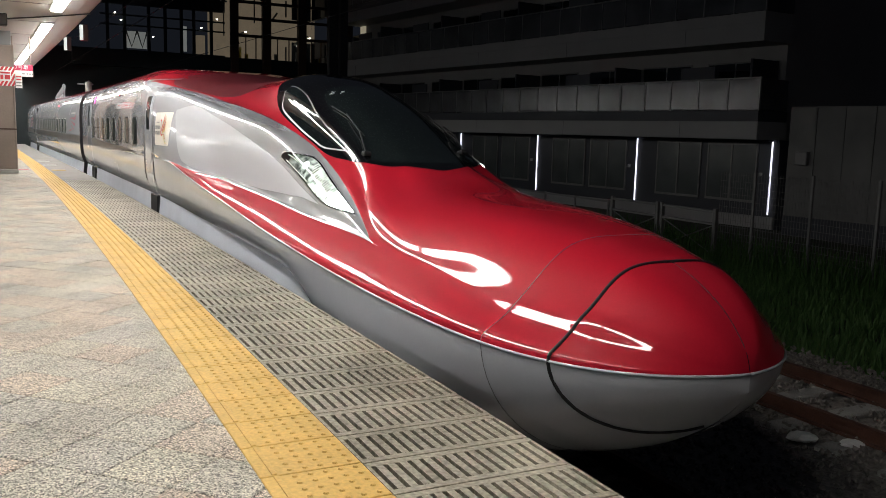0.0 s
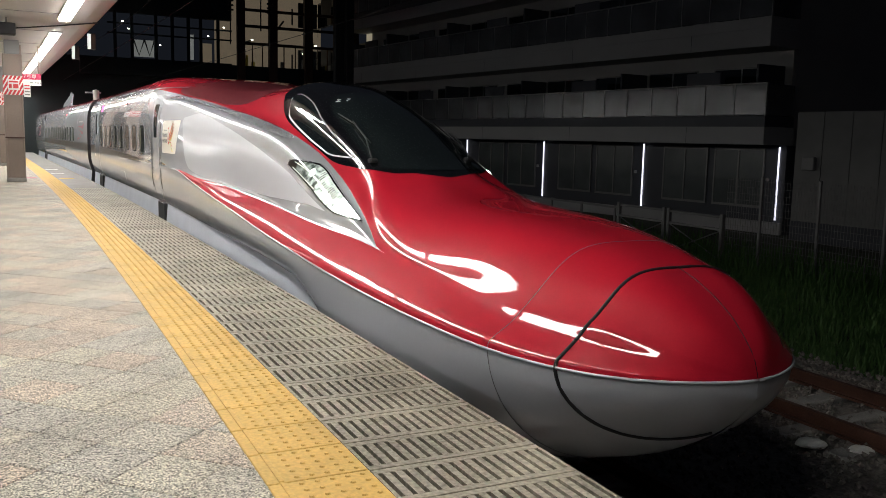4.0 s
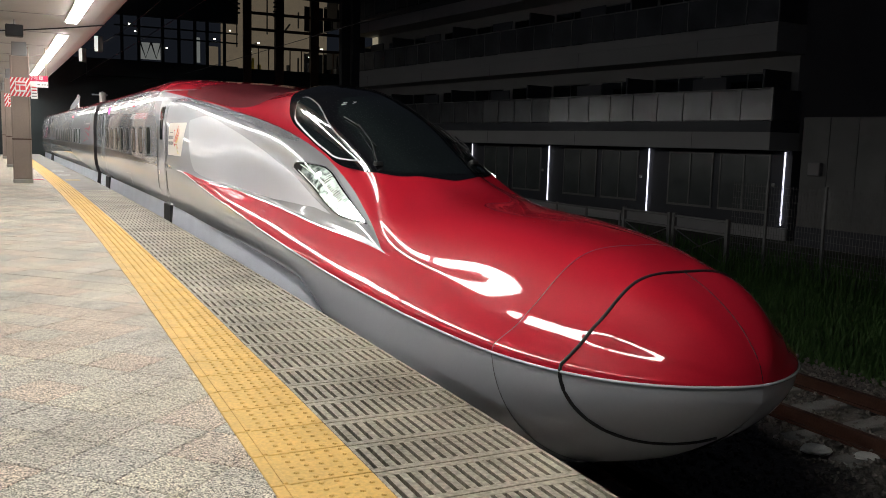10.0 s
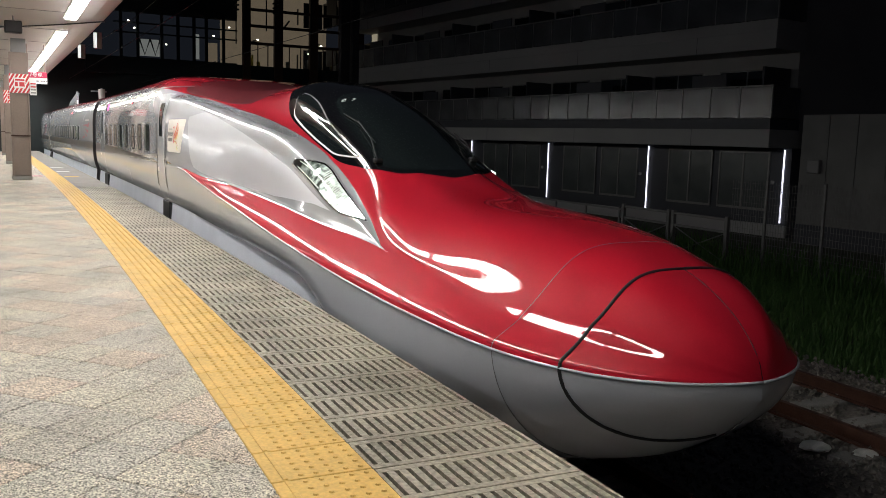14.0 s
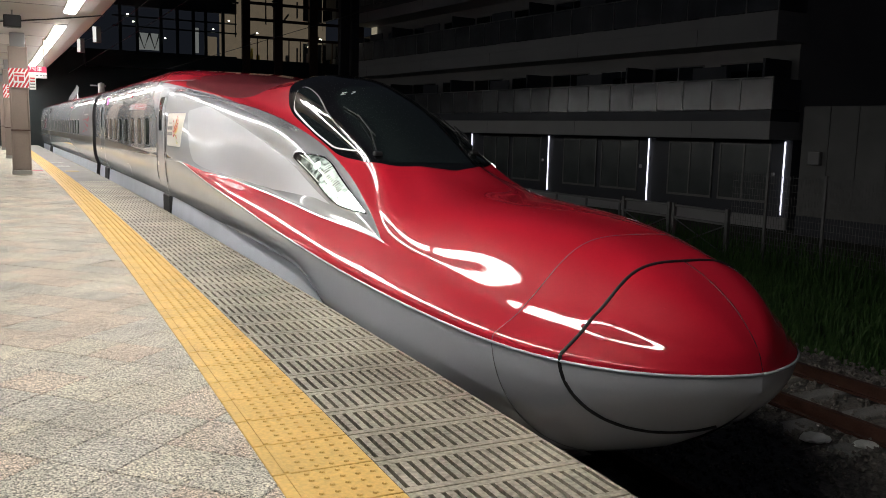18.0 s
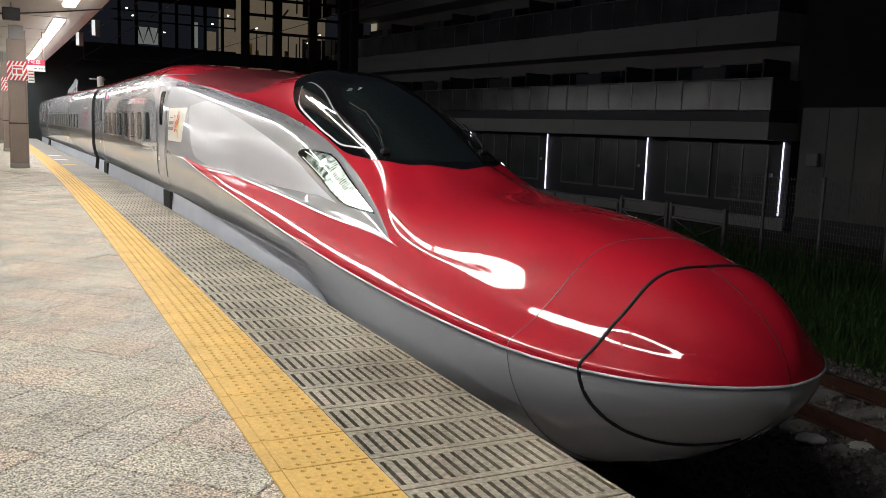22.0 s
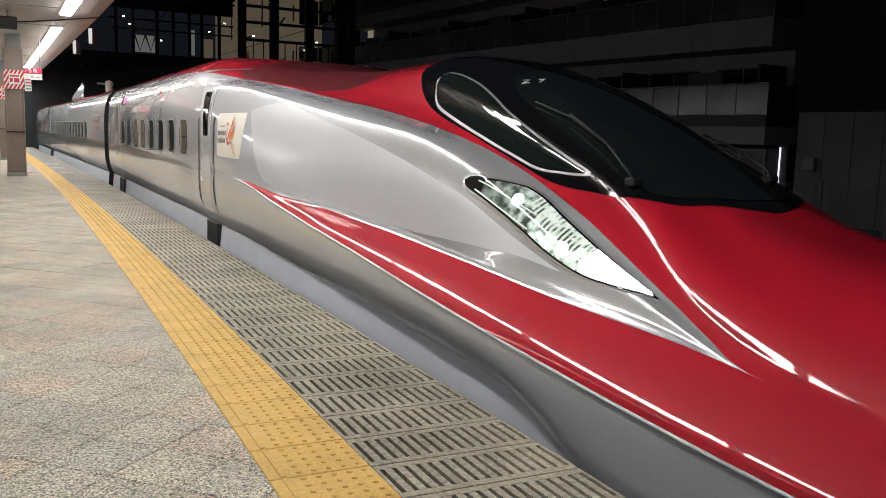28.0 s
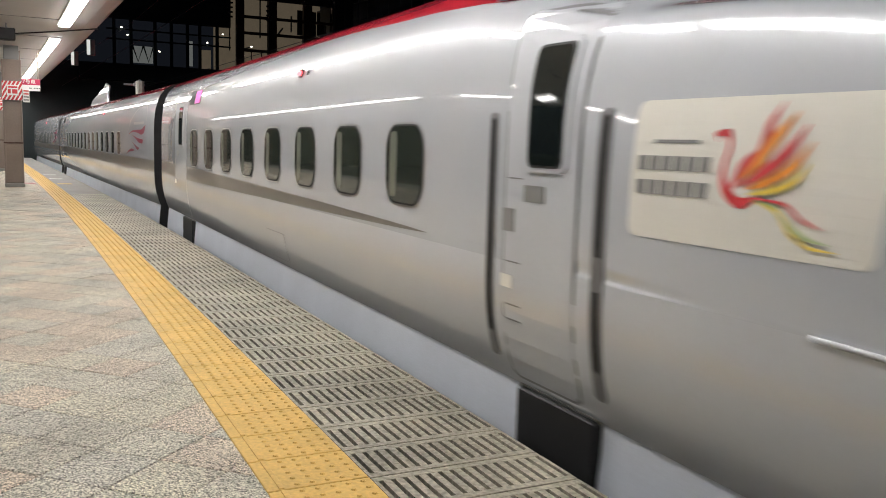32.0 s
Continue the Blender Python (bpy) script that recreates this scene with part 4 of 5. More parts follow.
def mid_car(end, shroud, fin):
    car = tagged(new("middle_car"), "silver high-speed passenger car with red roof and small windows", "train car")
    o = 14.0
    us = span(0.0, end, 12)
    for sg in (1, -1):
        for nm, lo, hi, m, rows, ease in (("side", Q_CAB, 1.0, M_SILVER, 20, 0), ("lower_side", 1.0, SKIRT_Q, M_SILVER, 8, 0), ("skirt", SKIRT_Q, 2.0, M_SKIRT, 6, 0), ("roof", 0.0, Q_CAB, M_RED, 10, 0)):
            bm = bmesh.new()
            g = []
            for u in us:
                row = []
                for j in range(rows + 1):
                    x = j / rows
                    x = 1 - (1 - x) ** 2 if ease else x
                    p = section(o, sg * (lo + (hi - lo) * x))
                    row.append(bm.verts.new((u, p.y - (sg * 0.006 if nm == "skirt" else 0), p.z)))
                g.append(row)
            for a, b in zip(g, g[1:]):
                for j in range(rows):
                    bm.faces.new((a[j], b[j], b[j + 1], a[j + 1]))
            bmesh.ops.recalc_face_normals(bm, faces=bm.faces)
            part(nm, bm, m, car, smooth=True)
        f = dict(sg=sg, off=0.0)

        def side_plate(name, a, b, c, d, r, lift, m, par, label=""):
            ob = plate(name, a + 30, b + 30, c, d, r, lift, m, par, sg, label)
            ob.data.transform(Matrix.Translation((-30, 0, 0)))
            return ob

        for a, b in ((end - 1.30, end - 0.55),):
            door = side_plate("door", a, b, 0.18, 1.84, 0.05, 0.004, M_SILVER, car)
            side_plate("joint", a - 0.02, b + 0.02, 0.165, 1.86, 0.06, 0.001, M_RUBBER, door)
            side_plate("pane", (a + b) / 2 - 0.12, (a + b) / 2 + 0.12, 1.167, 1.67, 0.03, 0.008, M_GLASS, door)
            door_step(a, b, sg, car, HALF)
        k, n = 0, 14
        while k < n:
            a = 3.95 + 0.974 * k
            w = side_plate("window", a - 0.02, a + 0.54, 0.882, 1.37, 0.15, 0.004, M_WINFRAME, car)
            side_plate("pane", a, a + 0.52, 0.898, 1.353, 0.14, 0.007, M_WINDOW, w)
            side_plate("curtain", a + 0.36, a + 0.46, 0.93, 1.318, 0.03, 0.0085, M_BLIND, w)
            k += 1
        side_plate("taupe_stripe", 0.0, end, 0.687, 0.877, 0.002, 0.0025, M_STRIPE, car)
        lampred = side_plate("door_lamp", 6.9, 7.02, 1.755, 1.825, 0.03, 0.012, M_RUBBER, car)
        side_plate("glow", 6.92, 7.0, 1.765, 1.815, 0.02, 0.016, M_REDGLOW, lampred)
        side_plate("destination_display", end - 2.1, end - 1.5, 1.69, 1.87, 0.03, 0.004, M_RUBBER, car)
        for pts, ws, m in (([(3.0, 1.26), (2.6, 1.53), (1.8, 1.76), (1.2, 1.85), (0.85, 1.80), (0.72, 1.66), (0.78, 1.48)], [0.01, 0.016, 0.018, 0.03, 0.05, 0.04, 0.01], M_GREYT),
                           ([(2.68, 1.44), (2.6, 1.53), (2.5, 1.60)], [0.01, 0.07, 0.02], M_GREYT),
                           ([(2.75, 1.31), (2.2, 1.365), (1.7, 1.36), (1.3, 1.345), (1.0, 1.385), (0.82, 1.46)], [0.008, 0.03, 0.055, 0.09, 0.11, 0.008], M_CRIMSON),
                           ([(2.3, 1.285), (1.9, 1.24), (1.5, 1.19), (1.2, 1.18), (1.08, 1.205)], [0.006, 0.03, 0.075, 0.075, 0.006], M_CRIMSON),
                           ([(2.35, 1.17), (1.95, 1.09), (1.7, 1.05), (1.52, 1.06)], [0.006, 0.035, 0.065, 0.006], M_CRIMSON),
                           ([(3.1, 0.92), (2.75, 0.99), (2.4, 1.01), (2.08, 1.015)], [0.006, 0.03, 0.055, 0.006], M_CRIMSON)):
            ob = swoosh("emblem_stroke", [(u + 30, z) for u, z in pts], ws, m, car, 0.006, sg)
            ob.data.transform(Matrix.Translation((-30, 0, 0)))
        ob = plate("print_bar", 31.0, 32.15, 1.485, 1.53, 0.01, 0.006, M_GREYT, car, sg)
        ob.data.transform(Matrix.Translation((-30, 0, 0)))
    for u in (0.0, end):
        bm = bmesh.new()
        bm.faces.new([bm.verts.new((u, section(o, q).y, section(o, q).z)) for q in span(-2, 2, 60)])
        part("end_wall", bm, M_DARKSTEEL, car)
    bogies(car, (3.2, end - 3.2))
    gangway(car, end)
    if shroud:
        for sg in (-1, 1):
            bm = bmesh.new()
            prof = [(shroud, 2.02), (shroud + 0.25, 2.62), (shroud + 0.9, 2.72), (shroud + 1.3, 2.62), (shroud + 4.2, 2.36), (shroud + 5.2, 2.05)]
            f0 = [bm.verts.new((u, sg * 0.95, z)) for u, z in prof]
            f1 = [bm.verts.new((u, sg * (0.90 if z > 2.2 else 1.02), z)) for u, z in prof]
            bm.faces.new(f0)
            bm.faces.new(f1[::-1])
            for i in range(6):
                k = (i + 1) % 6
                bm.faces.new((f0[i], f1[i], f1[k], f0[k]))
            bmesh.ops.recalc_face_normals(bm, faces=bm.faces)
            part("noise_shield", bm, M_SILVER, car, "grey noise shield on the roof")
        bm = bmesh.new()
        tube(bm, [(shroud + 1.2, 0, 2.2), (shroud + 1.2, 0, 2.85)], 0.12, 10)
        part("insulator", bm, M_STICKER, car)
        bm = bmesh.new()
        tube(bm, [(shroud + 1.2, 0.0, 2.85), (shroud + 2.2, 0.0, 2.8)], 0.05, 8)
        tube(bm, [(shroud + 2.2, -0.3, 2.80), (shroud + 2.2, 0.3, 2.80)], 0.03, 8)
        part("pantograph_arm", bm, M_GREYP, car, "folded single-arm pantograph")
    if fin:
        bm = bmesh.new()
        box(bm, (fin, -0.2, 2.19), (fin + 0.45, 0.2, 2.40), 0.06)
        part("roof_box", bm, M_GREYP, car)
    return car


# ---------------------------------------------------------------- platform
bm = bmesh.new()
ribbon(bm, -16, 75, -8.0, EDGE - 0.03, -0.045, 1.55)
PLATFORM = tagged(part("platform", bm, M_CONC), "concrete platform paved with speckled stone slabs", "platform", kind="structure")
bm = bmesh.new()
ribbon(bm, 17.1, 75, WY + 0.004, EDGE, 0.0, 0.05)
tagged(part("plain_edge", bm, M_CONC), "plain grey concrete platform edge", "pavement", kind="structure")
bm = bmesh.new()
ribbon(bm, -16, 75, EDGE - 0.03, EDGE, -0.05, 0.22)
tagged(part("kerb", bm, M_CONC), "concrete kerb of the platform", "kerb", kind="structure")
for s, a, b, m, lab in ((26.6, 0.42, 0.78, M_WHITE, "white"), (23.9, 0.42, 0.76, M_WHITE, "white"), (21.1, 0.44, 0.78, M_YELLOW, "yellow"), (21.4, -0.32, -0.06, M_SIGNRED, "red")):
    bm = bmesh.new()
    ribbon(bm, s, s + 0.28, a, b, 0.008, 0.006)
    tagged(part("stop_mark", bm, m), lab + " painted stopping mark on the platform", "floor marking", "stopping marks")

# ---------------------------------------------------------------- ground, tracks
bm = bmesh.new()
g = 1.62
vs = [bm.verts.new(p) for p in ((-400, -400, -g), (400, -400, -g), (400, 600, -g), (-400, 600, -g))]
bm.faces.new(vs)
tagged(part("ground", bm, M_GROUND), "dark earth and weeds beside the tracks", "ground", kind="structure")
bm = bmesh.new()
ribbon(bm, -30, 90, 1.2, 8.3, -1.50, 0.1, step=2)
tagged(part("ballast_bed", bm, M_BALLAST), "grey brown ballast bed", "track bed", kind="structure")
for c, gauge in ((TRACK, 1.435), (6.63, 1.067)):
    for sg in (-1, 1):
        bm = bmesh.new()
        lat = c + sg * (gauge / 2 + 0.032)
        ribbon(bm, -30, 90, lat - 0.032, lat + 0.032, RAIL, 0.045, step=1.5)
        ribbon(bm, -30, 90, lat - 0.009, lat + 0.009, RAIL - 0.045, 0.08, step=1.5)
        ribbon(bm, -30, 90, lat - 0.062, lat + 0.062, RAIL - 0.125, 0.022, step=1.5)
        tagged(part("rail", bm, M_RAIL), "rusty steel running rail", "rail", "rails")
bm = bmesh.new()
box(bm, (-1.05, -0.11, -0.17), (1.05, 0.11, 0.0), 0.02)
me = None
for c, step in ((6.63, 0.62), (TRACK, 0.6)):
    s = -6.0
    while s < 22:
        if me is None:
            ob = part("sleeper", bm, M_SLEEPER)
            me = ob.data
        else:
            ob = new("sleeper", me)
        ob.matrix_world = frame_at(s, c, RAIL - 0.147)
        tagged(ob, "weathered concrete sleeper under the rails", "sleeper", "sleepers")
        s += step
rng = random.Random(3)


def stones(name, n, s0, s1, l0, l1, z, size, material, label):
    verts, faces = [], []
    for _ in range(n):
        s, lat = rng.uniform(s0, s1), rng.uniform(l0, l1)
        p = on(s, lat, z + rng.uniform(-0.01, 0.02))
        r = size * rng.uniform(0.6, 1.5)
        m = Euler((rng.uniform(0, 6), rng.uniform(0, 6), rng.uniform(0, 6))).to_matrix()
        k = len(verts)
        for d in ((1, 0, 0), (-1, 0, 0), (0, 1, 0), (0, -1, 0), (0, 0, 1), (0, 0, -1)):
            verts.append(p + m @ Vector(d) * r * rng.uniform(0.7, 1.1))
        for a, b, c in ((0, 2, 4), (2, 1, 4), (1, 3, 4), (3, 0, 4), (2, 0, 5), (1, 2, 5), (3, 1, 5), (0, 3, 5)):
            faces.append((k + a, k + b, k + c))
    me2 = bpy.data.meshes.new(name)
    me2.from_pydata(verts, [], faces)
    me2.materials.append(material)
    return tagged(new(name, me2), label, "gravel", kind="stuff")


stones("ballast", 9000, -4, 9, 3.6, 8.4, -1.47, 0.032, M_BALLAST, "loose angular grey and brown ballast stones")
for x, y, r in ((5.62, 2.35, 0.11), (5.9, 2.05, 0.09), (7.3, 3.4, 0.10)):
    bm = bmesh.new()
    bmesh.ops.create_icosphere(bm, subdivisions=2, radius=r)
    for v in bm.verts:
        v.co = Vector((v.co.x * 1.5, v.co.y, v.co.z * 0.35)) * (1 + 0.35 * noise.noise(v.co * 11)) + Vector((x, y, -1.44))
    tagged(part("pale_stone", bm, M_WHITE), "broken pale stone on the ballast", "stone", "pale stones")


def blades(name, n, x0, x1, y0, y1, z, h, material, label):
    verts, faces = [], []
    for _ in range(n):
        x, y = rng.uniform(x0, x1), rng.uniform(y0, y1)
        hh, a = h * rng.uniform(0.4, 1.3), rng.uniform(0, math.tau)
        dx, dy, w = math.cos(a), math.sin(a), 0.012 + 0.01 * rng.random()
        lean = hh * rng.uniform(0.1, 0.6)
        k = len(verts)
        verts += [(x - dy * w, y + dx * w, z), (x + dy * w, y - dx * w, z), (x + dx * lean * 0.4 + dy * w * 0.7, y + dy * lean * 0.4 - dx * w * 0.7, z + hh * 0.6), (x + dx * lean * 0.4 - dy * w * 0.7, y + dy * lean * 0.4 + dx * w * 0.7, z + hh * 0.6), (x + dx * lean, y + dy * lean, z + hh)]
        faces += [(k, k + 1, k + 2, k + 3), (k + 3, k + 2, k + 4)]
    me2 = bpy.data.meshes.new(name)
    me2.from_pydata(verts, [], faces)
    me2.materials.append(material)
    return tagged(new(name, me2), label, "grass", kind="stuff")


blades("grass", 26000, 8.2, 14.6, 2.5, 17, -1.62, 0.22, M_GRASS, "rough dark green grass between track and fence")
blades("tall_weeds", 3000, 13.2, 15.2, 6, 20, -1.62, 0.6, M_GRASS, "tall weeds along the wire fence")

# ---------------------------------------------------------------- canopy
bm = bmesh.new()
ribbon(bm, CANOPY_END, 75, -7.0, 0.34, 3.50, 0.20, step=1.2)
CANOPY = tagged(part("canopy", bm, M_CEIL), "pale sheet-metal platform canopy", "canopy", kind="structure")
bm = bmesh.new()
n = 70
prev = None
for i in range(n + 1):
    s = CANOPY_END + (75 - CANOPY_END) * i / n
    ring = [bm.verts.new(on(s, a, z)) for a, z in ((0.345, 3.30), (0.60, 3.315), (0.82, 3.37), (0.95, 3.47), (0.95, 3.56), (0.345, 3.56))]
    if prev:
        for k in range(6):
            bm.faces.new((prev[k], prev[(k + 1) % 6], ring[(k + 1) % 6], ring[k]))
    prev = ring
part("fascia", bm, M_CEIL, CANOPY)
for s in span(CANOPY_END + 1.0, 60, 20):
    bm = bmesh.new()
    ribbon(bm, s, s + 0.02, -7.0, 0.34, 3.297, 0.008)
    part("joint", bm, M_GREYT, CANOPY)


def tube_light(s0, s1, lat=0.09, glow=None):
    bm = bmesh.new()
    ribbon(bm, s0 - 0.02, s1 + 0.02, lat, lat + 0.24, 3.298, 0.03)
    ob = tagged(part("tube_light", bm, M_SIGNWHITE), "lit linear light fitting under the canopy", "ceiling light", "canopy lights")
    bm = bmesh.new()
    ribbon(bm, s0, s1, lat + 0.03, lat + 0.21, 3.267, 0.03)
    part("diffuser", bm, glow or M_TUBE, ob, "glowing white diffuser")


for a, b in LAMPS:
    tube_light(a, b)
    tube_light(a, b, FAR_ROW, M_TUBEFAR)


def column(s, wrapped):
    m = frame_at(s, -0.575)
    col = tagged(new("column"), "brown painted steel column carrying the canopy" + (", wrapped in red and white stripes" if wrapped else ""), "column", "platform columns")
    col.matrix_world = m
    bm = bmesh.new()
    box(bm, (-0.185, -0.16, 0.10), (0.185, 0.16, 2.98), 0.015)
    part("shaft", bm, M_COLUMN, col)
    for x in (-0.185, 0.185):
        bm = bmesh.new()
        box(bm, (x - 0.018, -0.19, 0.06), (x + 0.018, 0.19, 2.98), 0.006)
        part("flange", bm, M_COLUMN, col)
    bm = bmesh.new()
    box(bm, (-0.215, -0.215, 0), (0.215, 0.215, 0.10), 0.015)
    part("base", bm, M_CONC, col)
    bm = bmesh.new()
    box(bm, (-0.16, -0.16, 2.98), (0.16, 0.16, 3.3), 0.01)
    part("head", bm, M_GREYT, col)
    bm = bmesh.new()
    box(bm, (-0.208, -0.197, 1.03), (0.208, 0.197, 1.06), 0.004)
    part("band", bm, M_BROWNST, col)
    if wrapped:
        bm = bmesh.new()
        box(bm, (-0.212, -0.202, 2.04), (0.212, 0.202, 2.48), 0.004)
        w = part("wrap", bm, M_PINKRED, col, "red wrap with white slanted stripes")
        for i in range(-3, 7):
            x = -0.24 + i * 0.085
            # a slanted stripe, cut off at the wrap's upright edges
            poly = [(x, 2.04), (x + 0.034, 2.04), (x + 0.274, 2.48), (x + 0.24, 2.48)]
            for lim, sg in ((-0.212, 1), (0.212, -1)):
                cut = []
                for (x0, z0), (x1, z1) in zip(poly, poly[1:] + poly[:1]):
                    i0, i1 = (x0 - lim) * sg >= 0, (x1 - lim) * sg >= 0
                    if i0:
                        cut.append((x0, z0))
                    if i0 != i1:
                        cut.append((lim, z0 + (z1 - z0) * (lim - x0) / (x1 - x0)))
                poly = cut
                if len(poly) < 3:
                    break
            if len(poly) >= 3:
                bm = bmesh.new()
                bm.faces.new([bm.verts.new((a, -0.205, b)) for a, b in poly])
                part("white_stripe", bm, M_SIGNWHITE, w)
        bm = bmesh.new()
        box(bm, (-0.11, -0.215, 2.15), (0.13, -0.206, 2.39), 0.004)
        part("notice", bm, M_SIGNWHITE, w)
        for a, b, c, d in ((-0.09, 2.32, 0.11, 2.36), (-0.09, 2.19, -0.03, 2.29), (0.0, 2.19, 0.11, 2.29)):
            bm = bmesh.new()
            box(bm, (a, -0.22, b), (c, -0.216, d))
            part("print_bar", bm, M_PINKRED, w)
        bm = bmesh.new()
        box(bm, (0.22, -0.23, 2.00), (0.36, -0.222, 2.38), 0.003)
        part("side_notice", bm, M_SIGNWHITE, w)
        for i in range(4):
            bm = bmesh.new()
            box(bm, (0.235, -0.234, 2.04 + i * 0.07), (0.345, -0.231, 2.07 + i * 0.07))
            part("print_bar", bm, M_GREYT if i < 2 else M_PINKRED, w)
    return col


for s in (19.9, 29.9, 39.9, 49.9):
    column(s, s < 32)
for s in (24.5, 34.5, 44.5, 14.5):
    c = column(s, False)
    c.matrix_world = frame_at(s, -5.2)

# hanging car-number sign
m = frame_at(21.0, -0.16)
sign = tagged(new("hanging_sign"), "red and white hanging sign with a car number", "sign")
sign.matrix_world = m
bm = bmesh.new()
box(bm, (-0.29, -0.03, 2.33), (0.25, 0.03, 2.475), 0.004)
part("lower_half", bm, M_SIGNWHITE, sign)
bm = bmesh.new()
box(bm, (-0.29, -0.031, 2.475), (0.25, 0.031, 2.62), 0.004)
part("upper_half", bm, M_SIGNRED, sign)
letters("car_number", "7号車", 0.12, M_SIGNWHITE, pose(0, -0.034, 2.547, 90), sign)
for a, b in ((0.0, 0.06), (0.10, 0.14), (0.16, 0.20), (0.22, 0.26)):
    bm = bmesh.new()
    box(bm, (a, -0.034, 2.385), (b, -0.031, 2.41))
    part("print_bar", bm, M_GREYT, sign)
for x in (0.2, -0.2):
    bm = bmesh.new()
    tube(bm, [(x, 0, 2.62), (x, 0, 3.3)], 0.018, 8)
    part("hanger", bm, M_COLUMN, sign)

# loudspeaker box under the canopy
m = frame_at(15.3, -0.74)
sp = tagged(new("loudspeaker"), "black box loudspeaker hanging from the canopy", "loudspeaker")
sp.matrix_world = m
bm = bmesh.new()
box(bm, (-0.15, -0.12, 2.98), (0.15, 0.12, 3.20), 0.015)
part("cabinet", bm, M_RUBBER, sp)
bm = bmesh.new()
box(bm, (-0.13, -0.128, 3.0), (0.13, -0.121, 3.18), 0.003)
part("grille", bm, M_DARKSTEEL, sp)
bm = bmesh.new()
tube(bm, [(0, 0, 3.2), (0, 0, 3.3)], 0.015, 8)
part("bracket", bm, M_GREYT, sp)
bm = bmesh.new()
tube(bm, [on(17.7 - 0.29 * i, -1.4 + 0.22 * i, 3.27 - 0.02 * math.sin(i * math.pi / 10)) for i in range(11)], 0.014, 6)
tagged(part("cable", bm, M_RUBBER), "black cable run under the canopy", "cable")
# lit sign boxes hung beyond the rim
for s, lat in ((26.5, 1.87), (31.0, 1.80)):
    m = frame_at(s, lat)
    lb = tagged(new("light_box"), "small lit white sign box beyond the canopy rim", "light box", "light boxes")
    lb.matrix_world = m
    bm = bmesh.new()
    box(bm, (-0.12, -0.06, 3.78), (0.12, 0.06, 4.28), 0.01)
    part("case", bm, M_GREYT, lb)
    bm = bmesh.new()
    box(bm, (-0.13, -0.07, 3.80), (-0.03, -0.061, 4.26))
    part("lit_face", bm, M_LITFACE, lb)
    bm = bmesh.new()
    tube(bm, [(0, 0, 4.25), (-0.35, 0, 4.1), (-1.0, 0, 3.54)], 0.03, 8)
    part("hanger", bm, M_DARKSTEEL, lb)

# ---------------------------------------------------------------- apartment house across the tracks
FRONT = Matrix.Translation((21.131, 17.152, 0)) @ Matrix.Rotation(math.atan2(5.854, -0.7346), 4, "Z")
HOUSE = tagged(new("apartment_house"), "dark apartment house with pale balcony bands at night", "building")
HOUSE.matrix_world = FRONT
LONG = 28.5


def hpart(name, bs, material, parent=None, bevel=0.0, label=""):
    return part(name, boxes(*bs, bevel=bevel), material, parent or HOUSE, label)


hpart("ground_floor_wall", [((-0.25, -9, -1.62), (LONG, 0, 1.28))], M_BUILD_D)
hpart("plinth", [((-0.25, 0, -1.62), (LONG, 0.08, -1.22))], M_BUILD)
for f in range(4):
    z = 1.28 + 3.0 * f
    hpart("storey_wall", [((-0.25, -9, z), (LONG, 0, z + 3.0))], M_BUILD)
    hpart("balcony_slab", [((-0.45, 0.003, z), (LONG, 1.5, z + 0.56))], M_BUILD, bevel=0.01)
    # a solid band over each slab; its dark colour puts in the gap's shade
    hpart("gap_shade_band", [((-0.42, 0.003, z + 0.56), (LONG, 1.46, z + 0.90))], M_BUILD if f == 1 else M_BUILD_D)
    for k in range(1, 9):
        hpart("slab_joint", [((k * 5.9 - 3.3, 1.499, z + 0.01), (k * 5.9 - 3.285, 1.503, z + 0.55))], M_BUILD_D)
    rail = hpart("balustrade", [((-0.45, 1.42, z + 1.88), (LONG, 1.47, z + 1.92))], M_FENCE)
    n = int(LONG / 1.18)
    for k in range(n):
        a = -0.42 + k * 1.18
        hpart("glass_panel", [((a + 0.03, 1.43, z + 0.92), (a + 1.15, 1.455, z + 1.87))], M_BALC, rail)
        hpart("post", [((a - 0.02, 1.42, z + 0.90), (a + 0.02, 1.47, z + 1.88))], M_FENCE, rail)
    hpart("side_glass", [((-0.45, 0.1, z + 0.92), (-0.425, 1.42, z + 1.87))], M_BALC, rail)
    for k in range(8):
        a = 0.5 + k * 5.9
        for b in (a, a + 3.0):
            w = hpart("balcony_window", [((b, 0.002, z + 0.95), (b + 2.3, 0.03, z + 2.55))], M_FENCE)
            for c in (b + 0.05, b + 1.18):
                hpart("pane", [((c, 0.02, z + 1.0), (c + 1.07, 0.036, z + 2.5))], M_GLASS, w)
        hpart("party_screen", [((a - 0.5, 0.04, z + 0.92), (a - 0.42, 1.35, z + 2.5))], M_BUILD_D)
        hpart("air_conditioner", [((a + 2.35, 0.15, z + 0.92), (a + 2.95, 0.5, z + 1.5))], M_BUILD, bevel=0.02)
        hpart("laundry_screen", [((a + 1.2, 1.0, z + 1.3), (a + 2.6, 1.05, z + 2.35))], M_BUILD_D)
hpart("flat_roof", [((-0.6, -9.2, 13.28), (LONG + 0.2, 1.6, 13.6))], M_BUILD_D)
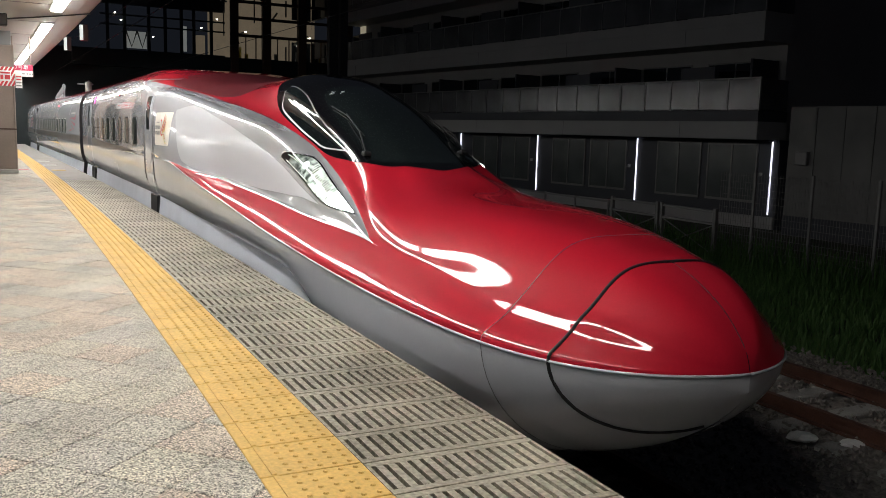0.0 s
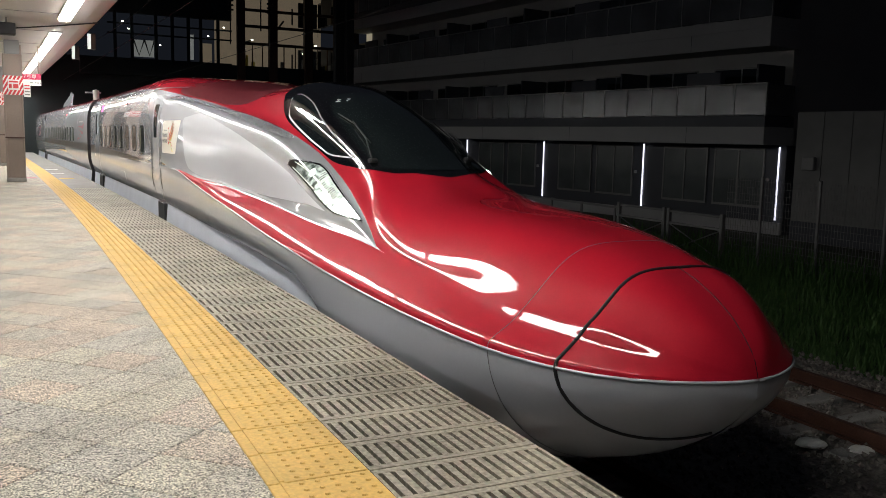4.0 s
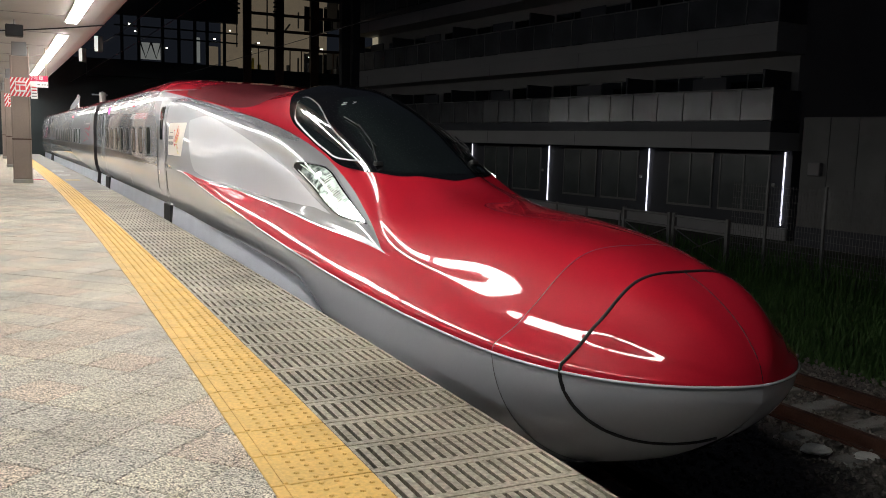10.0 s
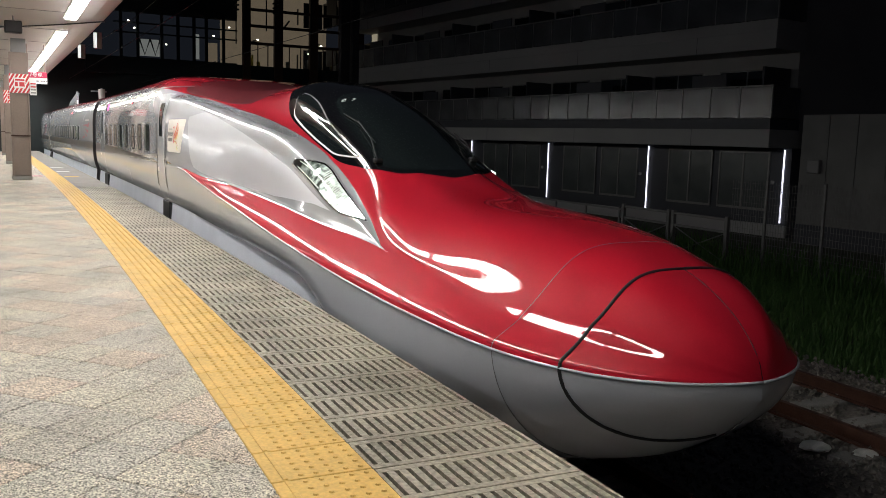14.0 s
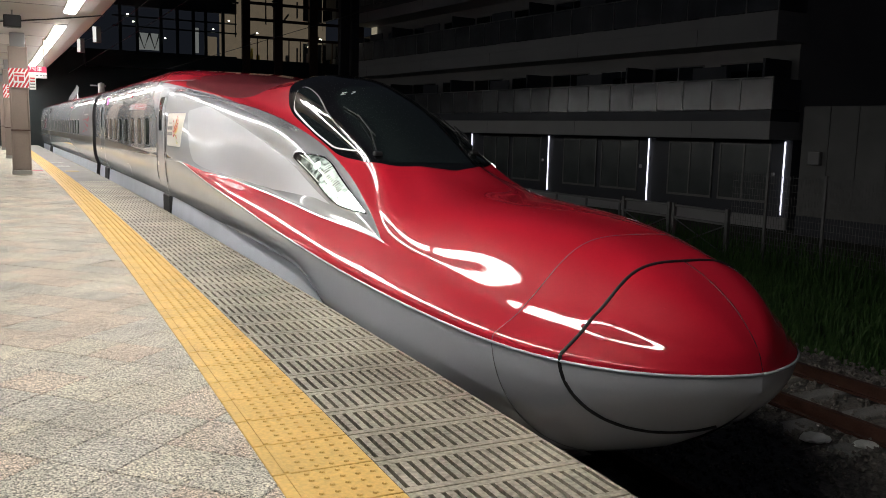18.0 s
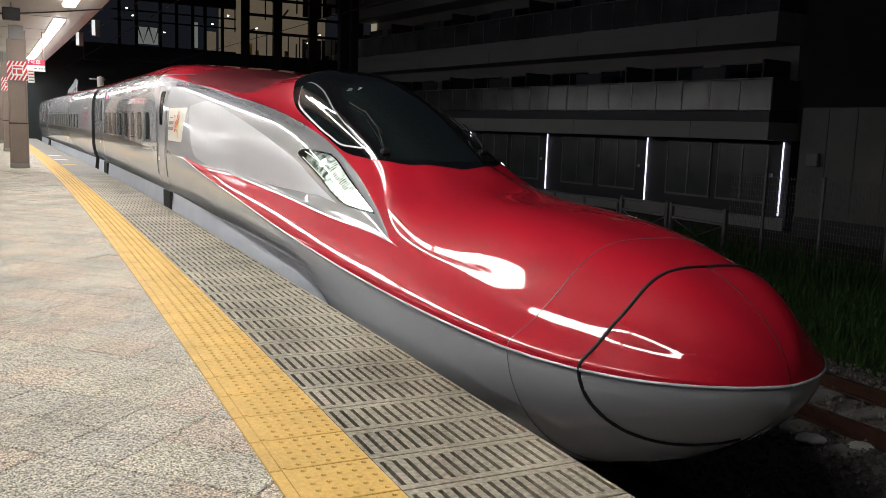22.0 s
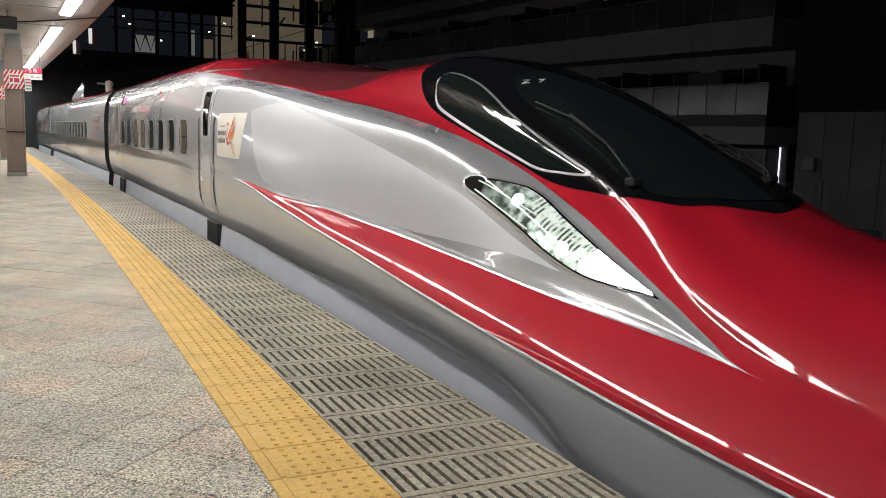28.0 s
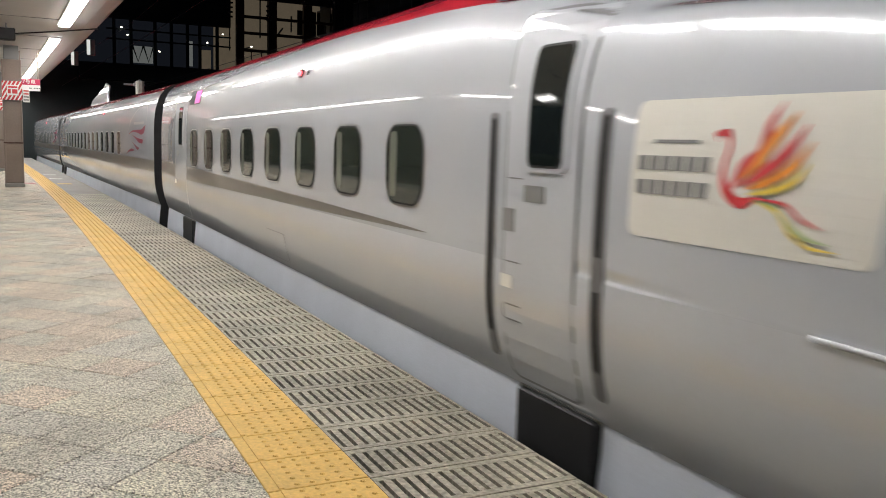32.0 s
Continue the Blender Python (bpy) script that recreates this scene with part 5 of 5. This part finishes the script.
for k in range(5):
    hpart("light_strip", [((k * 5.9 - 0.014, 0.002, -1.15), (k * 5.9 + 0.014, 0.05, 1.23))], M_LED, label="glowing white vertical light strip")
    for a in (0.58, 2.9):
        b = a + 5.9 * k
        w = hpart("window", [((b - 0.06, 0.002, -0.80), (b + 1.98, 0.05, -0.72)), ((b - 0.06, 0.002, 1.10), (b + 1.98, 0.05, 1.17)), ((b - 0.06, 0.002, -0.72), (b, 0.05, 1.10)), ((b + 1.92, 0.002, -0.72), (b + 1.98, 0.05, 1.10)), ((b + 0.93, 0.002, -0.72), (b + 0.99, 0.06, 1.10))], M_FENCE, label="aluminium sliding window, dark inside")
        for c in (b, b + 0.99):
            hpart("pane", [((c, 0.002, -0.72), (c + 0.93, 0.03, 1.10))], M_CURTAIN, w)
    hpart("vent_cap", [((k * 5.9 + 0.3, 0.002, 0.1), (k * 5.9 + 0.42, 0.08, 0.22))], M_BUILD, bevel=0.02)
# one lit room high up, one at the far end
hpart("lit_window", [((6.2, 0.04, 7.0), (6.75, 0.06, 7.7))], M_CREAM, label="lit window with drawn blind")
hpart("lit_window", [((27.75, 0.04, 6.5), (28.4, 0.06, 7.5))], M_CREAM, label="lit window with drawn blind")

# low annexe with pale panels and a red wall beside it
ANNEX = tagged(new("annexe"), "low annexe clad in pale panels with a lamp", "building")
ANNEX.matrix_world = Matrix.Translation((20.4, 15.9, 0)) @ Matrix.Rotation(math.atan2(5.854, -0.7346), 4, "Z")
part("wall", boxes(((-3.6, -6, -1.62), (0.0, -0.03, 2.3))), M_ANNEX, ANNEX)
for k in range(4):
    part("panel", boxes(((-0.9 * k - 0.89, -0.03, -1.0), (-0.9 * k - 0.01, 0.0, 2.28)), bevel=0.005), M_ANNEX, ANNEX)
part("plinth", boxes(((-3.6, -0.03, -1.62), (0.0, 0.02, -1.02))), M_BUILD_D, ANNEX)
part("wall_lamp", boxes(((-0.75, 0.0, 0.55), (-0.35, 0.16, 0.95)), bevel=0.02), M_GREYT, ANNEX, "unlit box-shaped wall lamp")
RED = tagged(new("red_house"), "dark red clad house behind the fence", "building")
RED.matrix_world = ANNEX.matrix_world @ Matrix.Translation((-3.7, 0.6, 0))
part("wall", boxes(((-14, -8, -1.62), (-0.05, 0, 12))), M_BRICKRED, RED)
part("cornice", boxes(((-14, -8.1, 12.0), (0.0, 0.1, 12.3))), M_BUILD_D, RED)

# wire fence and steel gate
FX = 14.0


def mesh_fence(y0, y1):
    f = tagged(new("wire_fence"), "tall galvanised wire mesh fence", "fence")
    y = y0
    while y <= y1 + 0.01:
        part("post", boxes(((FX - 0.03, y - 0.03, -1.62), (FX + 0.03, y + 0.03, 0.55)), bevel=0.01), M_FENCE, f)
        y += 1.55
    bm = bmesh.new()
    z = -1.5
    while z < 0.5:
        box(bm, (FX - 0.003, y0, z), (FX + 0.003, y1, z + 0.006))
        z += 0.15
    y = y0
    while y < y1:
        box(bm, (FX - 0.003, y, -1.5), (FX + 0.003, y + 0.006, 0.5))
        y += 0.075
    part("wire_mesh", bm, M_FENCE, f)["kind"] = "stuff"


mesh_fence(-6, 12.1)
for y in (12.15, 14.2):
    gt = tagged(new("steel_gate"), "low galvanised steel gate with cross bracing", "gate", "gates")
    for z in (-0.45, -0.75, -1.5):
        part("bar", boxes(((FX - 0.03, y, z - 0.03), (FX + 0.03, y + 1.95, z + 0.03)), bevel=0.008), M_FENCE, gt)
    for yy in (y + 0.04, y + 1.91):
        part("stile", boxes(((FX - 0.05, yy - 0.05, -1.62), (FX + 0.05, yy + 0.05, -0.38)), bevel=0.01), M_FENCE, gt)
    for a, b in ((-0.78, -1.47), (-1.47, -0.78)):
        bm = bmesh.new()
        tube(bm, [(FX, y + 0.08, a), (FX, y + 1.87, b)], 0.015, 6)
        part("brace", bm, M_FENCE, gt)
low = tagged(new("low_fence"), "low galvanised rail fence along the building", "fence")
for k in range(14):
    y = 16.3 + 1.6 * k
    part("post", boxes(((FX - 0.03, y - 0.03, -1.62), (FX + 0.03, y + 0.03, -0.5)), bevel=0.01), M_FENCE, low)
for z in (-0.55, -1.0):
    part("rail", boxes(((FX - 0.02, 16.2, z - 0.025), (FX + 0.02, 38, z + 0.025))), M_FENCE, low)

# ---------------------------------------------------------------- station hall and steelwork beyond the train
HY = 48.0
HALL = tagged(new("station_hall"), "glazed station hall with warm light inside", "building")
part("back_wall", boxes(((10.4, HY + 6, 4.5), (17.5, HY + 6.2, 11))), M_WARM, HALL, "warmly lit inner wall")
part("hall_floor", boxes(((2, HY, 4.4), (19, HY + 6, 5.25))), M_TEALST, HALL)
part("hall_roof", boxes(((2, HY - 0.5, 10.8), (19, HY + 7, 11.2))), M_DARKSTEEL, HALL)
for x, w in ((10.72, 0.22), (12.62, 0.25), (14.78, 0.25), (16.75, 0.33), (17.65, 0.33)):
    part("mullion", boxes(((x - w, HY - 0.2, -1.6), (x + w, HY + 0.2, 11)), bevel=0.02), M_BROWNST, HALL)
for z in (6.55, 7.55, 8.48, 9.6):
    part("transom", boxes(((10.5, HY - 0.06, z - 0.08), (16.5, HY + 0.06, z + 0.08))), M_BROWNST, HALL)
for x in (11.4, 12.0, 13.3, 14.0, 15.4, 16.0):
    part("baluster", boxes(((x - 0.03, HY, 5.25), (x + 0.03, HY + 0.05, 6.5))), M_BROWNST, HALL)
for x, z in ((11.55, 6.78), (11.6, 6.55), (12.1, 7.1), (15.4, 6.45), (16.2, 7.0), (15.55, 6.1)):
    bm = bmesh.new()
    bmesh.ops.create_uvsphere(bm, u_segments=10, v_segments=6, radius=0.065)
    for v in bm.verts:
        v.co = Vector((v.co.x * 1.3, v.co.y, v.co.z * 0.6)) + Vector((x, HY + 3, z))
    part("hall_lamp", bm, M_SPOT, HALL)
for a, b in (((11.3, 6.5), (12.0, 7.05)), ((15.2, 6.5), (16.1, 7.1)), ((13.2, 6.9), (14.1, 8.4))):
    bm = bmesh.new()
    tube(bm, [(a[0], HY + 3, a[1]), ((a[0] + b[0]) / 2, HY + 3, (a[1] + b[1]) / 2 + 0.15), (b[0], HY + 3, b[1])], 0.06, 6)
    part("roof_strut", bm, M_GREYT, HALL)
for x, h, w in ((11.7, 0.8, 0.25), (11.95, 1.0, 0.12), (12.3, 0.6, 0.2), (15.6, 0.9, 0.2), (15.95, 1.0, 0.25), (16.2, 0.7, 0.12), (13.4, 0.5, 0.4), (14.2, 0.7, 0.2)):
    part("fitting", boxes(((x, HY + 4, 5.25), (x + w, HY + 4.2, 5.25 + h)), bevel=0.02), M_GOLD if int(x * 10) % 2 else M_GREYT, HALL)
# left wing: dark gallery with a few lit openings
part("gallery_wall", boxes(((-8, HY + 1.0, -1.6), (10.4, HY + 1.4, 5.4)), ((-8, HY + 1.0, 7.9), (10.4, HY + 1.4, 11))), M_TEALST, HALL, "dark gallery wall")
for a, b, c, d, m in ((4.85, 6.05, 5.55, 6.5, M_COLDROOM), (8.1, 8.3, 5.55, 7.0, M_COLDROOM), (8.82, 9.35, 5.45, 6.55, M_WARM), (10.0, 10.25, 5.4, 6.1, M_WARM)):
    part("lit_opening", boxes(((a, HY + 1.6, c), (b, HY + 1.65, d))), m, HALL)
for x in (3.9, 4.8, 6.1, 7.0, 7.9, 8.6, 9.6):
    part("gallery_post", boxes(((x - 0.08, HY + 0.9, 5.3), (x + 0.08, HY + 1.1, 8.0))), M_TEALST, HALL)
for z in (6.75, 7.3):
    part("gallery_rail", boxes(((3.5, HY + 0.95, z - 0.04), (10.4, HY + 1.05, z + 0.04))), M_TEALST, HALL)
for x, z in ((4.29, 7.39), (4.6, 7.0), (9.0, 6.9), (9.9, 7.45), (6.3, 6.2)):
    part("gallery_lamp", boxes(((x - 0.05, HY + 0.8, z - 0.03), (x + 0.05, HY + 0.85, z + 0.03))), M_SPOT, HALL)
for a, b in ((4.9, 5.5), (5.5, 6.05)):
    bm = bmesh.new()
    tube(bm, [(a, HY + 1.3, 6.5), ((a + b) / 2, HY + 1.3, 5.6), (b, HY + 1.3, 6.5)], 0.05, 6)
    part("truss", bm, M_DARKSTEEL, HALL)

# catenary portals over the tracks
for y, xs in ((34.0, (11.9, 12.42)), (40.0, (-2.6, 14.2))):
    gy = tagged(new("catenary_mast"), "dark steel overhead line mast", "mast", "overhead line masts")
    for x in xs:
        part("leg", boxes(((x - 0.17, y - 0.17, -1.62), (x + 0.17, y + 0.17, 9.5)), bevel=0.02), M_DARKSTEEL, gy)
    part("cross_beam", boxes(((-3.0, y - 0.12, 8.2), (14.4, y + 0.12, 8.5))), M_DARKSTEEL, gy)
    for x in (8.35, 10.3):
        bm = bmesh.new()
        for k in range(4):
            tube(bm, [(x, y - 0.3, 7.2 + k * 0.22), (x, y - 0.3, 7.26 + k * 0.22)], 0.16, 12)
        tube(bm, [(x, y - 0.3, 5.6), (x, y - 0.3, 8.2)], 0.03, 6)
        part("insulator", bm, M_DARKSTEEL, gy)
for lat, z in ((TRACK, 4.0), (TRACK, 4.9), (6.6, 4.0)):
    bm = bmesh.new()
    tube(bm, [on(s, lat, z + (0.25 * math.cos(s / 8) if z > 4.5 else 0)) for s in span(14, 75, 20)], 0.009, 5)
    tagged(part("overhead_wire", bm, M_DARKSTEEL), "thin dark overhead contact wire", "cable", "overhead wires")

# closing walls behind the camera and beyond
bm = bmesh.new()
box(bm, (-60, 110, -1.6), (60, 111, 9))
tagged(part("backdrop", bm, M_DARK), "dark town behind the station", "backdrop", kind="structure")

# ---------------------------------------------------------------- the train
LEAD = lead_car()
MID = mid_car(20.08, 9.8, 3.0)
PLAIN = mid_car(20.08, 0, 0)
CARS = [(LEAD, 0.0, 4.525, 18.525), (MID, CAR1_END + 0.42, 3.2, 16.88), (PLAIN, CAR1_END + 0.42 + 20.5, 3.2, 16.88), (copy_thing(PLAIN, Matrix.Identity(4)), CAR1_END + 0.42 + 41.0, 3.2, 16.88)]

# the nose's place along the track: seconds, s
TRAIN_ROWS = [(0, 0.440), (20.3, 0.440), (21, 0.409), (21.5, 0.332), (22, 0.225), (22.5, 0.068), (23, -0.129), (23.5, -0.376), (24, -0.654), (24.5, -1.002), (25, -1.347), (25.5, -1.686), (27.5, -2.968), (28, -3.330), (28.5, -3.760), (29, -4.295), (29.5, -4.980), (30, -5.807), (30.5, -6.799), (31, -7.957), (31.5, -9.246), (32, -10.685)]

# ---------------------------------------------------------------- tactile blocks, edge panels and slabs, piece by piece
YELLOW = tagged(new("tactile_line"), "line of yellow tactile blocks with raised dots", "tactile paving", kind="structure")
bm = bmesh.new()
L2 = TILE / 2 - 0.0034
box(bm, (0.002, -L2, -0.03), (WY - 0.002, L2, 0.006), 0.0025)
box(bm, (0.046, -L2 + 0.005, 0.004), (0.066, L2 - 0.005, 0.0105), 0.002)
for i in range(5):
    for j in range(5):
        x, y = 0.118 + i * 0.0575, (j - 2) * 0.059
        r0 = [bm.verts.new((x + 0.0125 * math.cos(k * math.tau / 8), y + 0.0125 * math.sin(k * math.tau / 8), 0.005)) for k in range(8)]
        r1 = [bm.verts.new((x + 0.0075 * math.cos(k * math.tau / 8), y + 0.0075 * math.sin(k * math.tau / 8), 0.0112)) for k in range(8)]
        for k in range(8):
            bm.faces.new((r0[k], r0[(k + 1) % 8], r1[(k + 1) % 8], r1[k]))
        bm.faces.new(r1)
tile = part("tactile_block", bm, M_YELLOW, YELLOW)
n0 = -29
for i in range(n0, 215):
    ob = tile if i == n0 else new("tactile_block", tile.data)
    ob.parent = YELLOW
    ob.matrix_world = frame_at(TILE * (i + 0.5), 0)

GRATE = tagged(new("edge_grating"), "grey slotted panels along the platform edge", "pavement", kind="structure")
bm = bmesh.new()
W0, W1 = WY + 0.003, EDGE
box(bm, (W0, -L2, -0.045), (W1, -L2 + 0.038, 0.001), 0.002)
box(bm, (W0, L2 - 0.038, -0.045), (W1, L2, 0.001), 0.002)
nb = 15
pit = (W1 - W0) / nb
for k in range(nb + 1):
    c = W0 + k * pit
    box(bm, (max(c - pit * 0.31, W0), -L2 + 0.038, -0.045), (min(c + pit * 0.31, W1), L2 - 0.038, 0.0005))
panel = part("slotted_panel", bm, M_PANEL, GRATE)
for i in range(n0, 57):
    ob = panel if i == n0 else new("slotted_panel", panel.data)
    ob.parent = GRATE
    ob.matrix_world = frame_at(TILE * (i + 0.5), 0)
# added black sheet just under the bars, in place of the slots' shade
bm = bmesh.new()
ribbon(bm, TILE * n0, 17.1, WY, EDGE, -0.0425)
part("slot_shade_sheet", bm, M_DARK, GRATE)

PAVING = tagged(new("paving"), "square speckled stone slabs laid diagonally", "pavement", kind="structure")
bm = bmesh.new()
box(bm, (-0.1477, -0.1477, -0.03), (0.1477, 0.1477, 0.0), 0.003)
slab = None
verts, faces = [], []
D = 0.4243
count = 0
for i in range(-60, 130):
    for j in range(-60, 150):
        a, b = 0.18 + D * (i + 0.5), 1.2 + D * (j + 0.5)
        s, lat = (a + b) / 2, (a - b) / 2
        if not (-8.5 < s < 45 and -6.5 < lat < 0.17):
            continue
        m = frame_at(s, lat, rng.uniform(-0.0012, 0.0012)) @ Matrix.Rotation(math.pi / 4, 4, "Z")
        if -2.2 < s < 5.2 and lat > -2.6 + 0.15 * s and count < 300:
            ob = part("slab", bm, M_SLAB, PAVING) if slab is None else new("slab", slab)
            slab = slab or ob.data
            ob.parent = PAVING
            ob.matrix_world = m
            count += 1
        else:
            k = len(verts)
            h = 0.1477
            for x, y, z in ((-h, -h, 0), (h, -h, 0), (h, h, 0), (-h, h, 0), (-h, -h, -0.03), (h, -h, -0.03), (h, h, -0.03), (-h, h, -0.03)):
                verts.append(m @ Vector((x, y, z)))
            faces += [(k, k + 1, k + 2, k + 3), (k, k + 4, k + 5, k + 1), (k + 1, k + 5, k + 6, k + 2), (k + 2, k + 6, k + 7, k + 3), (k + 3, k + 7, k + 4, k)]
me3 = bpy.data.meshes.new("far_slabs")
me3.from_pydata(verts, [], faces)
me3.materials.append(M_SLABS)
ob = new("far_slabs", me3)
ob.parent = PAVING
ob["kind"] = "stuff"


def motions():
    for car, back, a, b in CARS:
        walk(car, [(t, car_pose(s + back, a, b)) for t, s in TRAIN_ROWS])


motions()
